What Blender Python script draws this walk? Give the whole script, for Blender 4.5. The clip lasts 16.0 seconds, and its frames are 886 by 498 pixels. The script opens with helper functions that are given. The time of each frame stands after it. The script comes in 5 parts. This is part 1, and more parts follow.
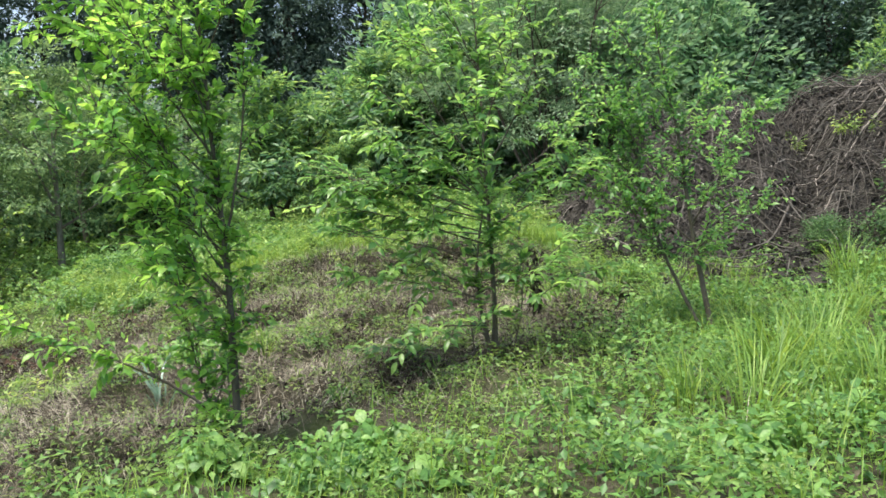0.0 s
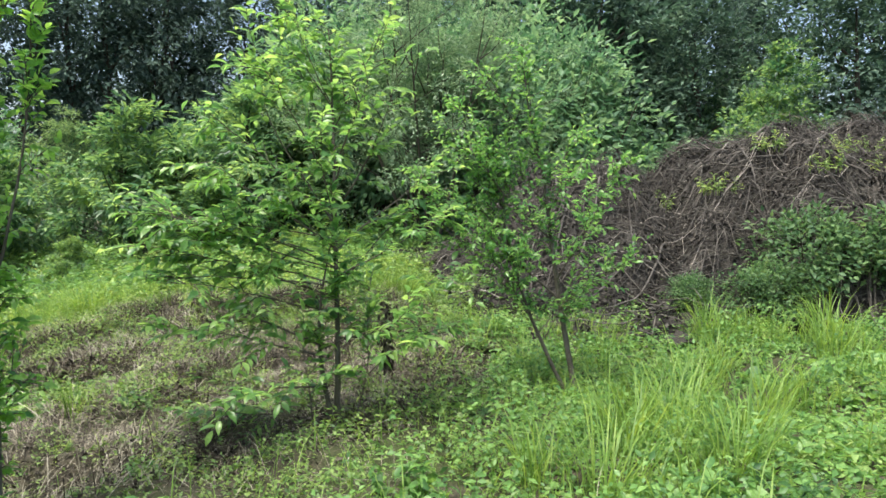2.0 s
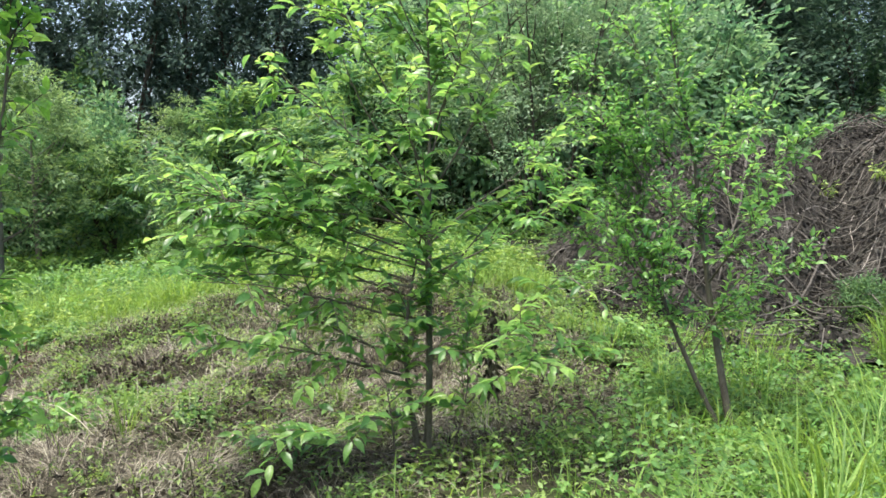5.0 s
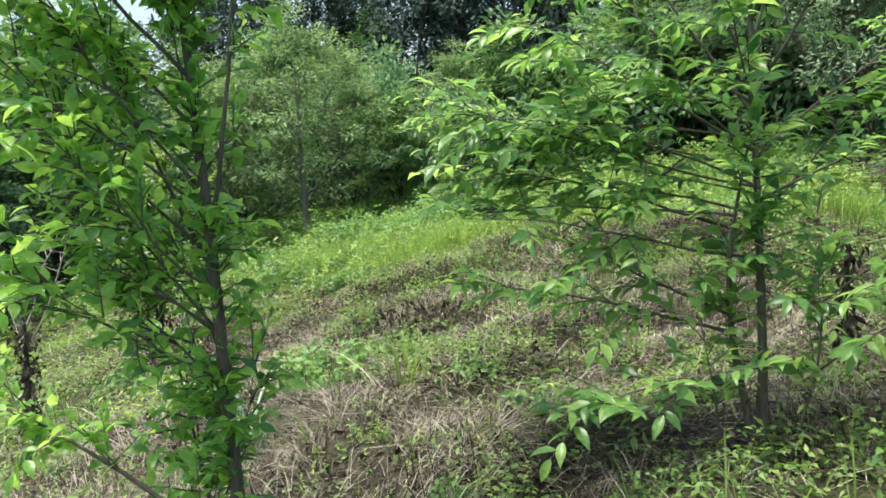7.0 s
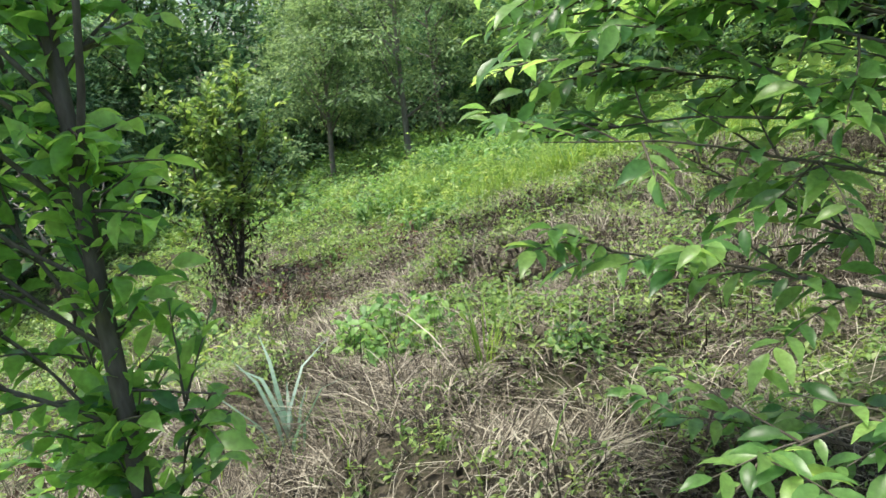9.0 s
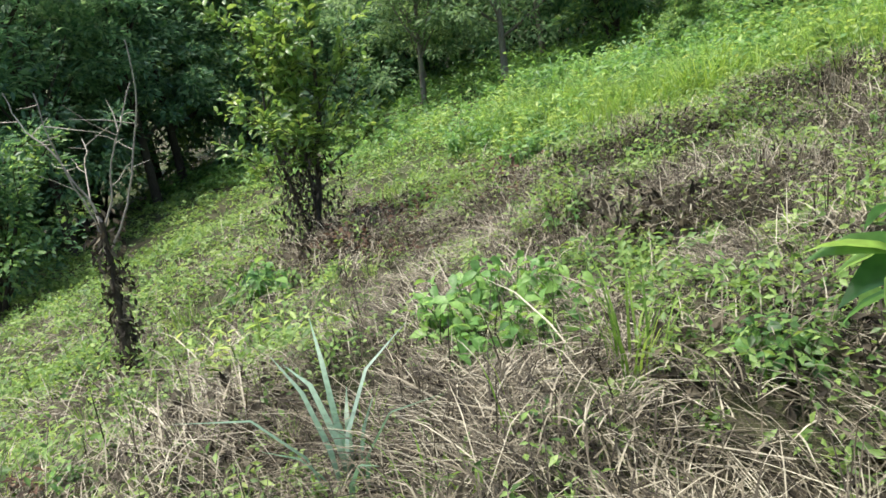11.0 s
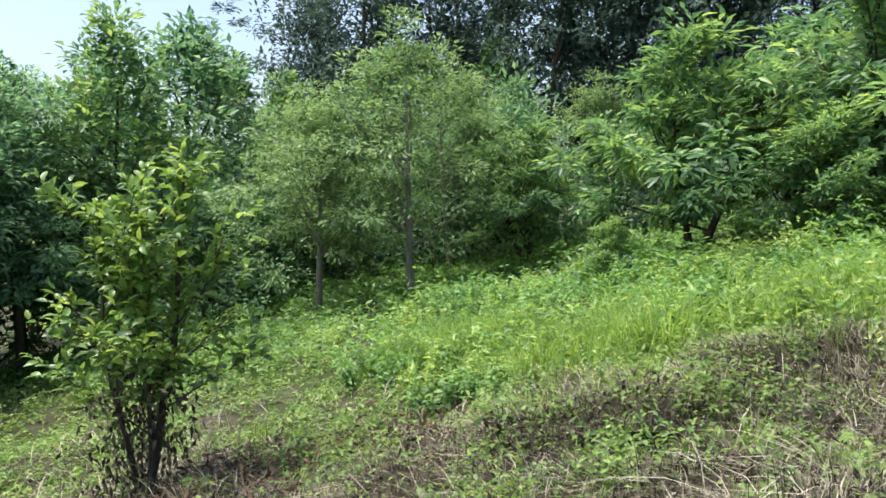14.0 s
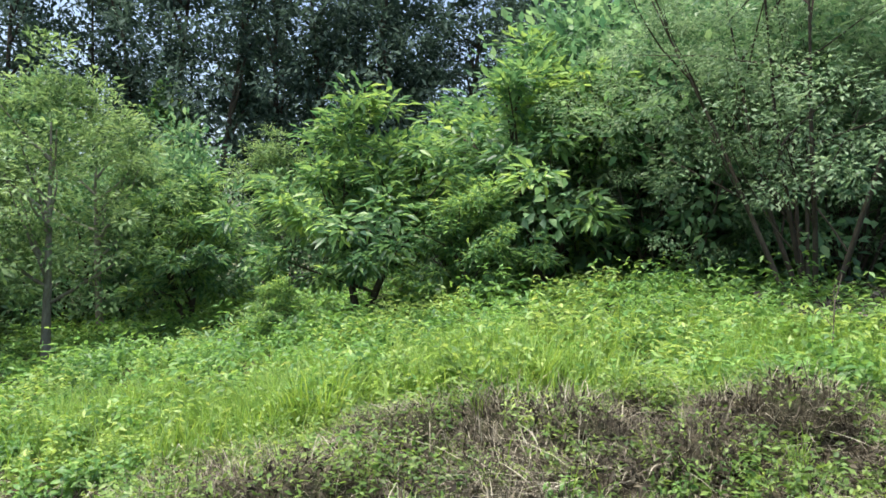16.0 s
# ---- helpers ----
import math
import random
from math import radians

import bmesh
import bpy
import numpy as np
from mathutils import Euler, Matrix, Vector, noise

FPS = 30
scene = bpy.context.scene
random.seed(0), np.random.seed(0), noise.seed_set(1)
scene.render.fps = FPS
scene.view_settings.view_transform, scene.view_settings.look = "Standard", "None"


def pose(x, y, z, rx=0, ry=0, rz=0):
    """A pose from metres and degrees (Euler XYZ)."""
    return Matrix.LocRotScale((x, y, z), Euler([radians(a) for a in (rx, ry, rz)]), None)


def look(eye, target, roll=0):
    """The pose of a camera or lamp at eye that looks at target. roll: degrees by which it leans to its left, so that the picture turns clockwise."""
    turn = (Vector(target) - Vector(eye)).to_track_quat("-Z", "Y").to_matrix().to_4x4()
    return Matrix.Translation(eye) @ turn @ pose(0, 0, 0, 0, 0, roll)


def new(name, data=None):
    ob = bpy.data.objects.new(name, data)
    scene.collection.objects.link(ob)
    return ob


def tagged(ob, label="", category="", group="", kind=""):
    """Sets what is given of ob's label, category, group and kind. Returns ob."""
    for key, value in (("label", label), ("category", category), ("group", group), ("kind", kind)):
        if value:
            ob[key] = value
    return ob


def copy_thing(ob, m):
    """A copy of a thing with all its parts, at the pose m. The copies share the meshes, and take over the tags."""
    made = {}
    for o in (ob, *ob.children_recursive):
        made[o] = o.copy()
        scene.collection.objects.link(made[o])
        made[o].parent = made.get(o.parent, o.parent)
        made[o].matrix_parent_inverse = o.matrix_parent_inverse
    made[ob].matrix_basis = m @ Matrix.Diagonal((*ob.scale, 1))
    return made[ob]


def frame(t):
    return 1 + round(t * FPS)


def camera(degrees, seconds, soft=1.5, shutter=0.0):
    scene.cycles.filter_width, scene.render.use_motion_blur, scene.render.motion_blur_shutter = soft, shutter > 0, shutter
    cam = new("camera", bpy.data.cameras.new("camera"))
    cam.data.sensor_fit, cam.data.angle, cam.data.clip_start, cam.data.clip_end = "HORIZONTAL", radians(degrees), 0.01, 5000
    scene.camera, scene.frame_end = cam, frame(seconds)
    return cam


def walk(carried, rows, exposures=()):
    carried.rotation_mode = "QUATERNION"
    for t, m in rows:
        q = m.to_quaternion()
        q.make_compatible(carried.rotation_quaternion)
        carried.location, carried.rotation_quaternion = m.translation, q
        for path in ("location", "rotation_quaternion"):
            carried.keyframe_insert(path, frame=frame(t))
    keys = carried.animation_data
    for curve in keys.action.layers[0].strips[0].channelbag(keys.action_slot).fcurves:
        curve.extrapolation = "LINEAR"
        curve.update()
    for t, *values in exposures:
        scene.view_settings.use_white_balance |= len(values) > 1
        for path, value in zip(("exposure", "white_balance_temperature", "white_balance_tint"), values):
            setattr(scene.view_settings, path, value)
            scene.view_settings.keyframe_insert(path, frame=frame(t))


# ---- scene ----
cam = camera(61.0, 16.0, soft=1.6)
METRES, EYE, TILT, LEAN, TURN = 8.0, 1.5, -7.0, 1.5, 0.0
ROWS = [
    (0.0, 0.0, 0.0, 0.0, 0.0, 0.0, -0.0),
    (0.5, 0.0021, 0.0145, 0.0042, -5.18, 3.56, -0.46),
    (1.0, 0.0127, 0.0303, 0.002, -6.61, 4.48, -1.24),
    (1.5, 0.0387, 0.0524, 0.0058, -7.81, 3.97, -1.97),
    (2.0, 0.0479, 0.071, 0.0095, -8.39, 3.48, -1.7),
    (2.5, 0.0497, 0.1013, 0.0116, -8.56, 3.48, -1.45),
    (3.0, 0.056, 0.136, 0.0076, -5.92, 3.25, -1.78),
    (5.5, 0.0635, 0.2636, 0.0252, 2.28, 2.18, -3.55),
    (6.0, 0.0415, 0.2884, 0.0262, 6.71, 1.66, -3.57),
    (6.5, 0.0347, 0.3051, 0.0204, 14.28, 0.17, -1.08),
    (7.0, 0.0375, 0.3448, 0.0161, 20.99, -2.8, -0.5),
    (7.5, 0.0256, 0.3789, 0.0156, 27.48, -5.12, 0.46),
    (8.0, 0.0151, 0.4206, 0.0168, 29.03, -6.37, 0.81),
    (10.5, -0.0616, 0.6007, 0.0054, 34.46, -12.85, 2.07),
    (11.0, -0.0945, 0.6313, 0.0025, 36.75, -13.82, 2.55),
    (11.5, -0.1252, 0.6603, 0.0081, 36.69, -11.93, 2.83),
    (12.0, -0.1649, 0.6954, 0.0088, 38.02, -6.37, 0.76),
    (12.5, -0.2043, 0.7295, 0.0083, 38.11, -4.48, -0.35),
    (13.0, -0.2258, 0.7506, 0.0115, 35.21, -4.4, -1.29),
    (13.5, -0.2319, 0.7712, 0.0195, 33.03, -1.84, -2.47),
    (14.0, -0.2326, 0.8065, 0.0268, 29.08, 1.24, -3.31),
    (14.5, -0.2382, 0.8338, 0.0308, 18.9, 3.57, -3.17),
    (15.0, -0.2373, 0.8469, 0.0349, 7.32, 5.17, -2.73),
    (15.5, -0.2295, 0.8497, 0.0378, 3.87, 5.83, -3.49),
    (16.0, -0.2273, 0.8511, 0.0403, 4.73, 6.81, -3.35),
]
walk(cam, [(t, pose(0, 0, EYE, TILT, LEAN, TURN) @ pose(METRES * x, METRES * y, METRES * z, 90 + pitch, roll, yaw)) for t, x, y, z, yaw, pitch, roll in ROWS],
     exposures=[(0.0, 1.11), (3.2, 1.19), (5.5, 1.29), (6.5, 1.26), (7.0, 1.18), (11.0, 1.13), (12.5, 1.15), (13.5, 1.2), (15.0, 1.0), (15.5, 1.2), (16.0, 1.22)])

# ---- light ----
SUN_ELEV, SUN_AZ = 72.0, -115.0
world = bpy.data.worlds.new("sky")
scene.world = world
world.use_nodes = True
wn = world.node_tree
sky = wn.nodes.new("ShaderNodeTexSky")
sky.sky_type, sky.sun_disc = "NISHITA", False
sky.sun_elevation, sky.sun_rotation = radians(SUN_ELEV), radians(SUN_AZ)
sky.air_density, sky.dust_density, sky.ozone_density = 1.0, 3.5, 1.0
wn.links.new(sky.outputs[0], wn.nodes["Background"].inputs[0])
wn.nodes["Background"].inputs[1].default_value = 0.13
sun_data = bpy.data.lights.new("sun", "SUN")
sun_data.energy, sun_data.angle, sun_data.color = 3.3, radians(24), (1.0, 0.95, 0.86)
sun = new("sun", sun_data)
se, sa = radians(SUN_ELEV), radians(SUN_AZ)
sun.matrix_world = look((0, 0, 30), (-30 * math.sin(sa) * math.cos(se) / math.sin(se), -30 * math.cos(sa) * math.cos(se) / math.sin(se), 0))
scene.view_settings.exposure = 1.17


# ---- materials ----
def material(name):
    m = bpy.data.materials.new(name)
    m.use_nodes = True
    return m, m.node_tree, m.node_tree.nodes, m.node_tree.links


def ramp(nodes, stops):
    r = nodes.new("ShaderNodeValToRGB")
    e = r.color_ramp.elements
    e[0].position, e[0].color = stops[0][0], (*stops[0][1], 1)
    e[1].position, e[1].color = stops[-1][0], (*stops[-1][1], 1)
    for p, c in stops[1:-1]:
        k = e.new(p)
        k.color = (*c, 1)
    return r


def leaf_material(name, stops, rough=0.42, through_light=0.4, patch=0.6, spec=0.5, vivid=1.0):
    """A thin leaf: colour by leaf and by patch, part of the light goes through."""
    m, tree, nodes, links = material(name)
    bsdf, out = nodes["Principled BSDF"], nodes["Material Output"]
    geo = nodes.new("ShaderNodeNewGeometry")
    big = nodes.new("ShaderNodeTexNoise")
    big.inputs["Scale"].default_value = 0.9
    big.inputs["Detail"].default_value = 3
    links.new(geo.outputs["Position"], big.inputs["Vector"])
    mixv = nodes.new("ShaderNodeMath")
    mixv.operation = "MULTIPLY_ADD"
    mixv.inputs[1].default_value = patch
    links.new(big.outputs["Fac"], mixv.inputs[0])
    rnd = nodes.new("ShaderNodeMath")
    rnd.operation = "MULTIPLY_ADD"
    rnd.inputs[1].default_value = 1.0 - patch * 0.5
    rnd.inputs[2].default_value = -0.25 * patch
    who = nodes.new("ShaderNodeObjectInfo")
    both, part_of = nodes.new("ShaderNodeMath"), nodes.new("ShaderNodeMath")
    both.operation, part_of.operation = "ADD", "FRACT"
    links.new(geo.outputs["Random Per Island"], both.inputs[0])
    links.new(who.outputs["Random"], both.inputs[1])
    links.new(both.outputs[0], part_of.inputs[0])
    links.new(part_of.outputs[0], rnd.inputs[0])
    links.new(rnd.outputs[0], mixv.inputs[2])
    r = ramp(nodes, stops)
    links.new(mixv.outputs[0], r.inputs[0])
    fine = nodes.new("ShaderNodeTexNoise")
    fine.inputs["Scale"].default_value = 60
    links.new(geo.outputs["Position"], fine.inputs["Vector"])
    hsv = nodes.new("ShaderNodeHueSaturation")
    hsv.inputs["Saturation"].default_value = vivid
    val = nodes.new("ShaderNodeMapRange")
    val.inputs["To Min"].default_value, val.inputs["To Max"].default_value = 0.55, 1.45
    links.new(fine.outputs["Fac"], val.inputs["Value"])
    links.new(val.outputs[0], hsv.inputs["Value"])
    links.new(r.outputs[0], hsv.inputs["Color"])
    links.new(hsv.outputs[0], bsdf.inputs["Base Color"])
    bsdf.inputs["Roughness"].default_value = rough
    bsdf.inputs["Specular IOR Level"].default_value = spec
    tl = nodes.new("ShaderNodeBsdfTranslucent")
    warm = nodes.new("ShaderNodeHueSaturation")
    warm.inputs["Hue"].default_value = 0.475
    warm.inputs["Saturation"].default_value = 1.1
    warm.inputs["Value"].default_value = 1.7
    links.new(hsv.outputs[0], warm.inputs["Color"])
    links.new(warm.outputs[0], tl.inputs["Color"])
    mx = nodes.new("ShaderNodeMixShader")
    mx.inputs[0].default_value = through_light
    links.new(bsdf.outputs[0], mx.inputs[1])
    links.new(tl.outputs[0], mx.inputs[2])
    links.new(mx.outputs[0], out.inputs["Surface"])
    return m


def rough_material(name, stops, scale=6.0, fine=60.0, rough=0.9, bump=0.4, dist=0.02, stretch=(1, 1, 1)):
    """Bark, soil or dead wood: noise at two scales with relief."""
    m, tree, nodes, links = material(name)
    bsdf = nodes["Principled BSDF"]
    geo = nodes.new("ShaderNodeNewGeometry")
    mp = nodes.new("ShaderNodeMapping")
    mp.inputs["Scale"].default_value = stretch
    links.new(geo.outputs["Position"], mp.inputs[0])
    a, b = nodes.new("ShaderNodeTexNoise"), nodes.new("ShaderNodeTexNoise")
    a.inputs["Scale"].default_value, b.inputs["Scale"].default_value = scale, fine
    a.inputs["Detail"].default_value, b.inputs["Detail"].default_value = 5, 4
    links.new(mp.outputs[0], a.inputs["Vector"]), links.new(mp.outputs[0], b.inputs["Vector"])
    mixv = nodes.new("ShaderNodeMath")
    mixv.operation = "MULTIPLY_ADD"
    mixv.inputs[1].default_value = 0.5
    links.new(b.outputs["Fac"], mixv.inputs[0])
    half = nodes.new("ShaderNodeMath")
    half.operation = "MULTIPLY"
    half.inputs[1].default_value = 0.5
    rnd = nodes.new("ShaderNodeMath")
    rnd.operation = "MULTIPLY_ADD"
    rnd.inputs[1].default_value = 0.25
    links.new(geo.outputs["Random Per Island"], rnd.inputs[0])
    links.new(a.outputs["Fac"], half.inputs[0]), links.new(half.outputs[0], rnd.inputs[2])
    links.new(rnd.outputs[0], mixv.inputs[2])
    r = ramp(nodes, stops)
    links.new(mixv.outputs[0], r.inputs[0])
    links.new(r.outputs[0], bsdf.inputs["Base Color"])
    bsdf.inputs["Roughness"].default_value = rough
    bsdf.inputs["Specular IOR Level"].default_value = 0.25
    bp = nodes.new("ShaderNodeBump")
    bp.inputs["Strength"].default_value, bp.inputs["Distance"].default_value = bump, dist
    links.new(mixv.outputs[0], bp.inputs["Height"])
    links.new(bp.outputs[0], bsdf.inputs["Normal"])
    return m


SOIL = rough_material("soil_and_thatch", [(0.32, (0.013, 0.011, 0.008)), (0.48, (0.034, 0.029, 0.021)), (0.56, (0.045, 0.05, 0.022)), (0.66, (0.075, 0.064, 0.044)), (0.85, (0.16, 0.14, 0.10))], 5, 55, 0.95, 1.0, 0.1)
gn, gl = SOIL.node_tree.nodes, SOIL.node_tree.links
sod, sod_pos = gn.new("ShaderNodeTexNoise"), gn.new("ShaderNodeNewGeometry")
sod.inputs["Scale"].default_value, sod.inputs["Detail"].default_value = 0.5, 6
sod_amount = gn.new("ShaderNodeMapRange")
sod_amount.inputs["From Min"].default_value, sod_amount.inputs["From Max"].default_value, sod_amount.inputs["To Max"].default_value = 0.42, 0.58, 0.7
sod_mix = gn.new("ShaderNodeMix")
sod_mix.data_type = "RGBA"
gl.new(sod_pos.outputs["Position"], sod.inputs["Vector"])
gl.new(sod.outputs["Fac"], sod_amount.inputs["Value"])
gl.new(sod_amount.outputs[0], sod_mix.inputs["Factor"])
gl.new(gn["Principled BSDF"].inputs["Base Color"].links[0].from_socket, sod_mix.inputs["A"])
sod_mix.inputs["B"].default_value = (0.055, 0.085, 0.022, 1)
gl.new(sod_mix.outputs["Result"], gn["Principled BSDF"].inputs["Base Color"])
BARK = rough_material("young_bark", [(0.3, (0.03, 0.025, 0.018)), (0.55, (0.075, 0.064, 0.048)), (0.85, (0.16, 0.145, 0.115))], 9, 70, 0.85, 0.5, 0.01, (1, 1, 0.3))
DARK_BARK = rough_material("dark_bark", [(0.3, (0.02, 0.016, 0.012)), (0.6, (0.055, 0.045, 0.033)), (0.9, (0.11, 0.095, 0.075))], 6, 40, 0.9, 0.5, 0.02, (1, 1, 0.3))
PALE_WOOD = rough_material("bleached_dead_wood", [(0.3, (0.13, 0.11, 0.09)), (0.6, (0.30, 0.27, 0.23)), (0.9, (0.45, 0.42, 0.37))], 8, 60, 0.85, 0.3, 0.005)
STICK = rough_material("brown_dead_branches", [(0.3, (0.017, 0.015, 0.013)), (0.55, (0.06, 0.054, 0.046)), (0.9, (0.2, 0.185, 0.16))], 2.5, 45, 0.9, 0.4, 0.01)
# Near-black: the shade deep between the branches is put into this colour.
HEAP = rough_material("dark_heap_core", [(0.3, (0.011, 0.01, 0.009)), (0.55, (0.036, 0.033, 0.028)), (0.85, (0.1, 0.092, 0.078))], 3, 35, 0.95, 1.0, 0.08)
PILE_LEAF = leaf_material("grey_withered_leaves", [(0.2, (0.018, 0.017, 0.015)), (0.6, (0.053, 0.050, 0.043)), (1.0, (0.114, 0.112, 0.095))], 0.85, 0.1, 0.5, 0.2)
STRAW = leaf_material("dry_straw", [(0.1, (0.016, 0.013, 0.009)), (0.36, (0.055, 0.047, 0.033)), (0.62, (0.18, 0.16, 0.115)), (0.92, (0.52, 0.49, 0.38))], 0.75, 0.12, 0.45, 0.25)
RED_DEAD = leaf_material("reddish_withered_leaves", [(0.2, (0.03, 0.02, 0.014)), (0.6, (0.1, 0.06, 0.04)), (1.0, (0.21, 0.145, 0.095))], 0.8, 0.15, 0.4, 0.2)
DEAD_LEAF = leaf_material("withered_leaves", [(0.2, (0.025, 0.022, 0.016)), (0.6, (0.083, 0.072, 0.050)), (1.0, (0.187, 0.169, 0.120))], 0.8, 0.15, 0.4, 0.2)
WEED = leaf_material("small_weed_leaves", [(0.1, (0.047, 0.112, 0.03)), (0.45, (0.135, 0.245, 0.06)), (0.8, (0.235, 0.35, 0.095)), (1.0, (0.35, 0.43, 0.19))], 0.47, 0.39, 0.7, 0.4)
HERB = leaf_material("fresh_herb_leaves", [(0.1, (0.08, 0.165, 0.042)), (0.45, (0.187, 0.325, 0.068)), (0.8, (0.318, 0.44, 0.102)), (1.0, (0.44, 0.5, 0.15))], 0.45, 0.42, 0.6, 0.4, vivid=0.92)
GREY_BARK = rough_material("grey_bark", [(0.3, (0.07, 0.062, 0.05)), (0.55, (0.16, 0.145, 0.12)), (0.85, (0.3, 0.28, 0.24))], 6, 40, 0.9, 0.5, 0.02, (1, 1, 0.3))
LUSH = leaf_material("lush_weed_leaves", [(0.1, (0.04, 0.108, 0.036)), (0.45, (0.115, 0.25, 0.066)), (0.8, (0.205, 0.36, 0.095)), (1.0, (0.31, 0.43, 0.145))], 0.45, 0.4, 0.75, 0.4)
GRASS = leaf_material("bright_grass", [(0.1, (0.076, 0.17, 0.03)), (0.5, (0.15, 0.28, 0.045)), (1.0, (0.272, 0.39, 0.082))], 0.48, 0.42, 0.5, 0.3, vivid=0.95)
DARK_GRASS = leaf_material("grey_green_blades", [(0.1, (0.080, 0.163, 0.099)), (0.6, (0.140, 0.250, 0.163)), (1.0, (0.259, 0.346, 0.295))], 0.4, 0.25, 0.4)
LEAF_A = leaf_material("light_green_leaves", [(0.1, (0.07, 0.19, 0.058)), (0.45, (0.188, 0.39, 0.09)), (1.0, (0.375, 0.58, 0.165))], 0.3, 0.56, 0.5, vivid=1.02)
LEAF_C = leaf_material("shiny_small_leaves", [(0.1, (0.058, 0.165, 0.06)), (0.5, (0.15, 0.33, 0.095)), (1.0, (0.29, 0.49, 0.15))], 0.25, 0.52, 0.5)
LEAF_B = leaf_material("cherry_leaves", [(0.1, (0.058, 0.16, 0.052)), (0.5, (0.15, 0.31, 0.088)), (1.0, (0.31, 0.48, 0.14))], 0.3, 0.55, 0.5)
LEAF_YEL = leaf_material("yellow_green_leaves", [(0.1, (0.048, 0.112, 0.035)), (0.5, (0.135, 0.25, 0.06)), (1.0, (0.3, 0.41, 0.115))], 0.34, 0.42, 0.6)
LEAF_ORCH = leaf_material("orchard_leaves", [(0.1, (0.042, 0.1, 0.036)), (0.55, (0.132, 0.247, 0.082)), (1.0, (0.27, 0.4, 0.13))], 0.5, 0.38, 0.6, 0.35, vivid=0.9)
LEAF_CHEST = leaf_material("chestnut_leaves", [(0.15, (0.03, 0.09, 0.045)), (0.5, (0.085, 0.2, 0.066)), (0.8, (0.2, 0.345, 0.078)), (1.0, (0.35, 0.46, 0.12))], 0.4, 0.42, 0.85, 0.4, vivid=0.92)
LEAF_WILLOW = leaf_material("grey_green_leaves", [(0.1, (0.042, 0.108, 0.046)), (0.5, (0.112, 0.23, 0.088)), (1.0, (0.25, 0.38, 0.17))], 0.4, 0.36, 0.6, 0.4, vivid=0.8)
LEAF_WOOD = leaf_material("forest_leaves", [(0.15, (0.05, 0.118, 0.066)), (0.55, (0.124, 0.252, 0.118)), (1.0, (0.26, 0.41, 0.18))], 0.5, 0.43, 0.6, 0.4, vivid=0.97)
# Distance haze is mixed into this green: bluer, greyer, with lifted darks.
LEAF_DEEP_HAZED = leaf_material("hazed_forest_leaves", [(0.15, (0.033, 0.064, 0.051)), (0.6, (0.070, 0.121, 0.089)), (1.0, (0.134, 0.207, 0.141))], 0.8, 0.2, 0.7, 0.15, vivid=0.85)
LEAF_HILL = leaf_material("blue_green_hill_leaves", [(0.15, (0.035, 0.08, 0.055)), (0.6, (0.075, 0.145, 0.09)), (1.0, (0.15, 0.245, 0.14))], 0.7, 0.25, 0.6, 0.2, vivid=0.85)
LEAF_BRAMBLE = leaf_material("dull_bramble_leaves", [(0.15, (0.034, 0.085, 0.036)), (0.55, (0.085, 0.175, 0.066)), (1.0, (0.19, 0.3, 0.105))], 0.5, 0.35, 0.7, 0.35)
NEEDLE = leaf_material("pine_needles", [(0.15, (0.026, 0.060, 0.043)), (0.6, (0.051, 0.108, 0.078)), (1.0, (0.102, 0.175, 0.117))], 0.5, 0.1, 0.4)


# ---- shared shapes ----
def fields(seed):
    return np.random.default_rng(seed)


_lattice = np.random.default_rng(77).random((64, 64))


def patchy(x, y, size, shift=0):
    """Smooth value noise from 0 to 1 over the plan; size in metres."""
    u, v = np.asarray(x, float) / size + 13.7 * (shift + 1), np.asarray(y, float) / size + 7.3 * (shift + 2)
    i, j = np.floor(u).astype(int), np.floor(v).astype(int)
    a, b = u - i, v - j
    a, b = a * a * (3 - 2 * a), b * b * (3 - 2 * b)
    g = lambda p, q: _lattice[p % 64, q % 64]
    return (g(i, j) * (1 - a) + g(i + 1, j) * a) * (1 - b) + (g(i, j + 1) * (1 - a) + g(i + 1, j + 1) * a) * b


def land(x, y):
    """Height of the hillside: it falls to the west and rises slowly to the north."""
    x, y = np.asarray(x, float), np.asarray(y, float)
    ridge = np.interp(y, [-60, -8, 0, 4, 6.5, 9, 11, 14, 18, 25, 60, 120], [2, 0.3, 0, -0.28, -0.45, -0.45, -0.35, -0.1, 0.2, 0.5, 1.6, 3])
    slope = np.interp(y, [0, 7, 12, 21, 40], [0.17, 0.19, 0.19, 0.16, 0.12])
    w = x + 1.4
    fall = np.where(w < 0, np.maximum(slope * w, -6 + 0.02 * w), 0.03 * np.minimum(w, 30))
    fall = fall + 0.2 * np.exp(-(((x + 0.9) / 2.2) ** 2 + ((y - 11.7) / 0.9) ** 2))
    fall = fall - 0.2 * np.exp(-(((x - 3.2) / 1.8) ** 2 + ((y - 7.6) / 2.2) ** 2))
    bumps = 0.2 * (patchy(x, y, 1.3) - 0.5) + (0.1 + 0.15 * np.clip(5.5 - np.hypot(x + 2, y - 9), 0, 1)) * (patchy(x, y, 0.5, 3) - 0.5)
    return ridge + fall + bumps


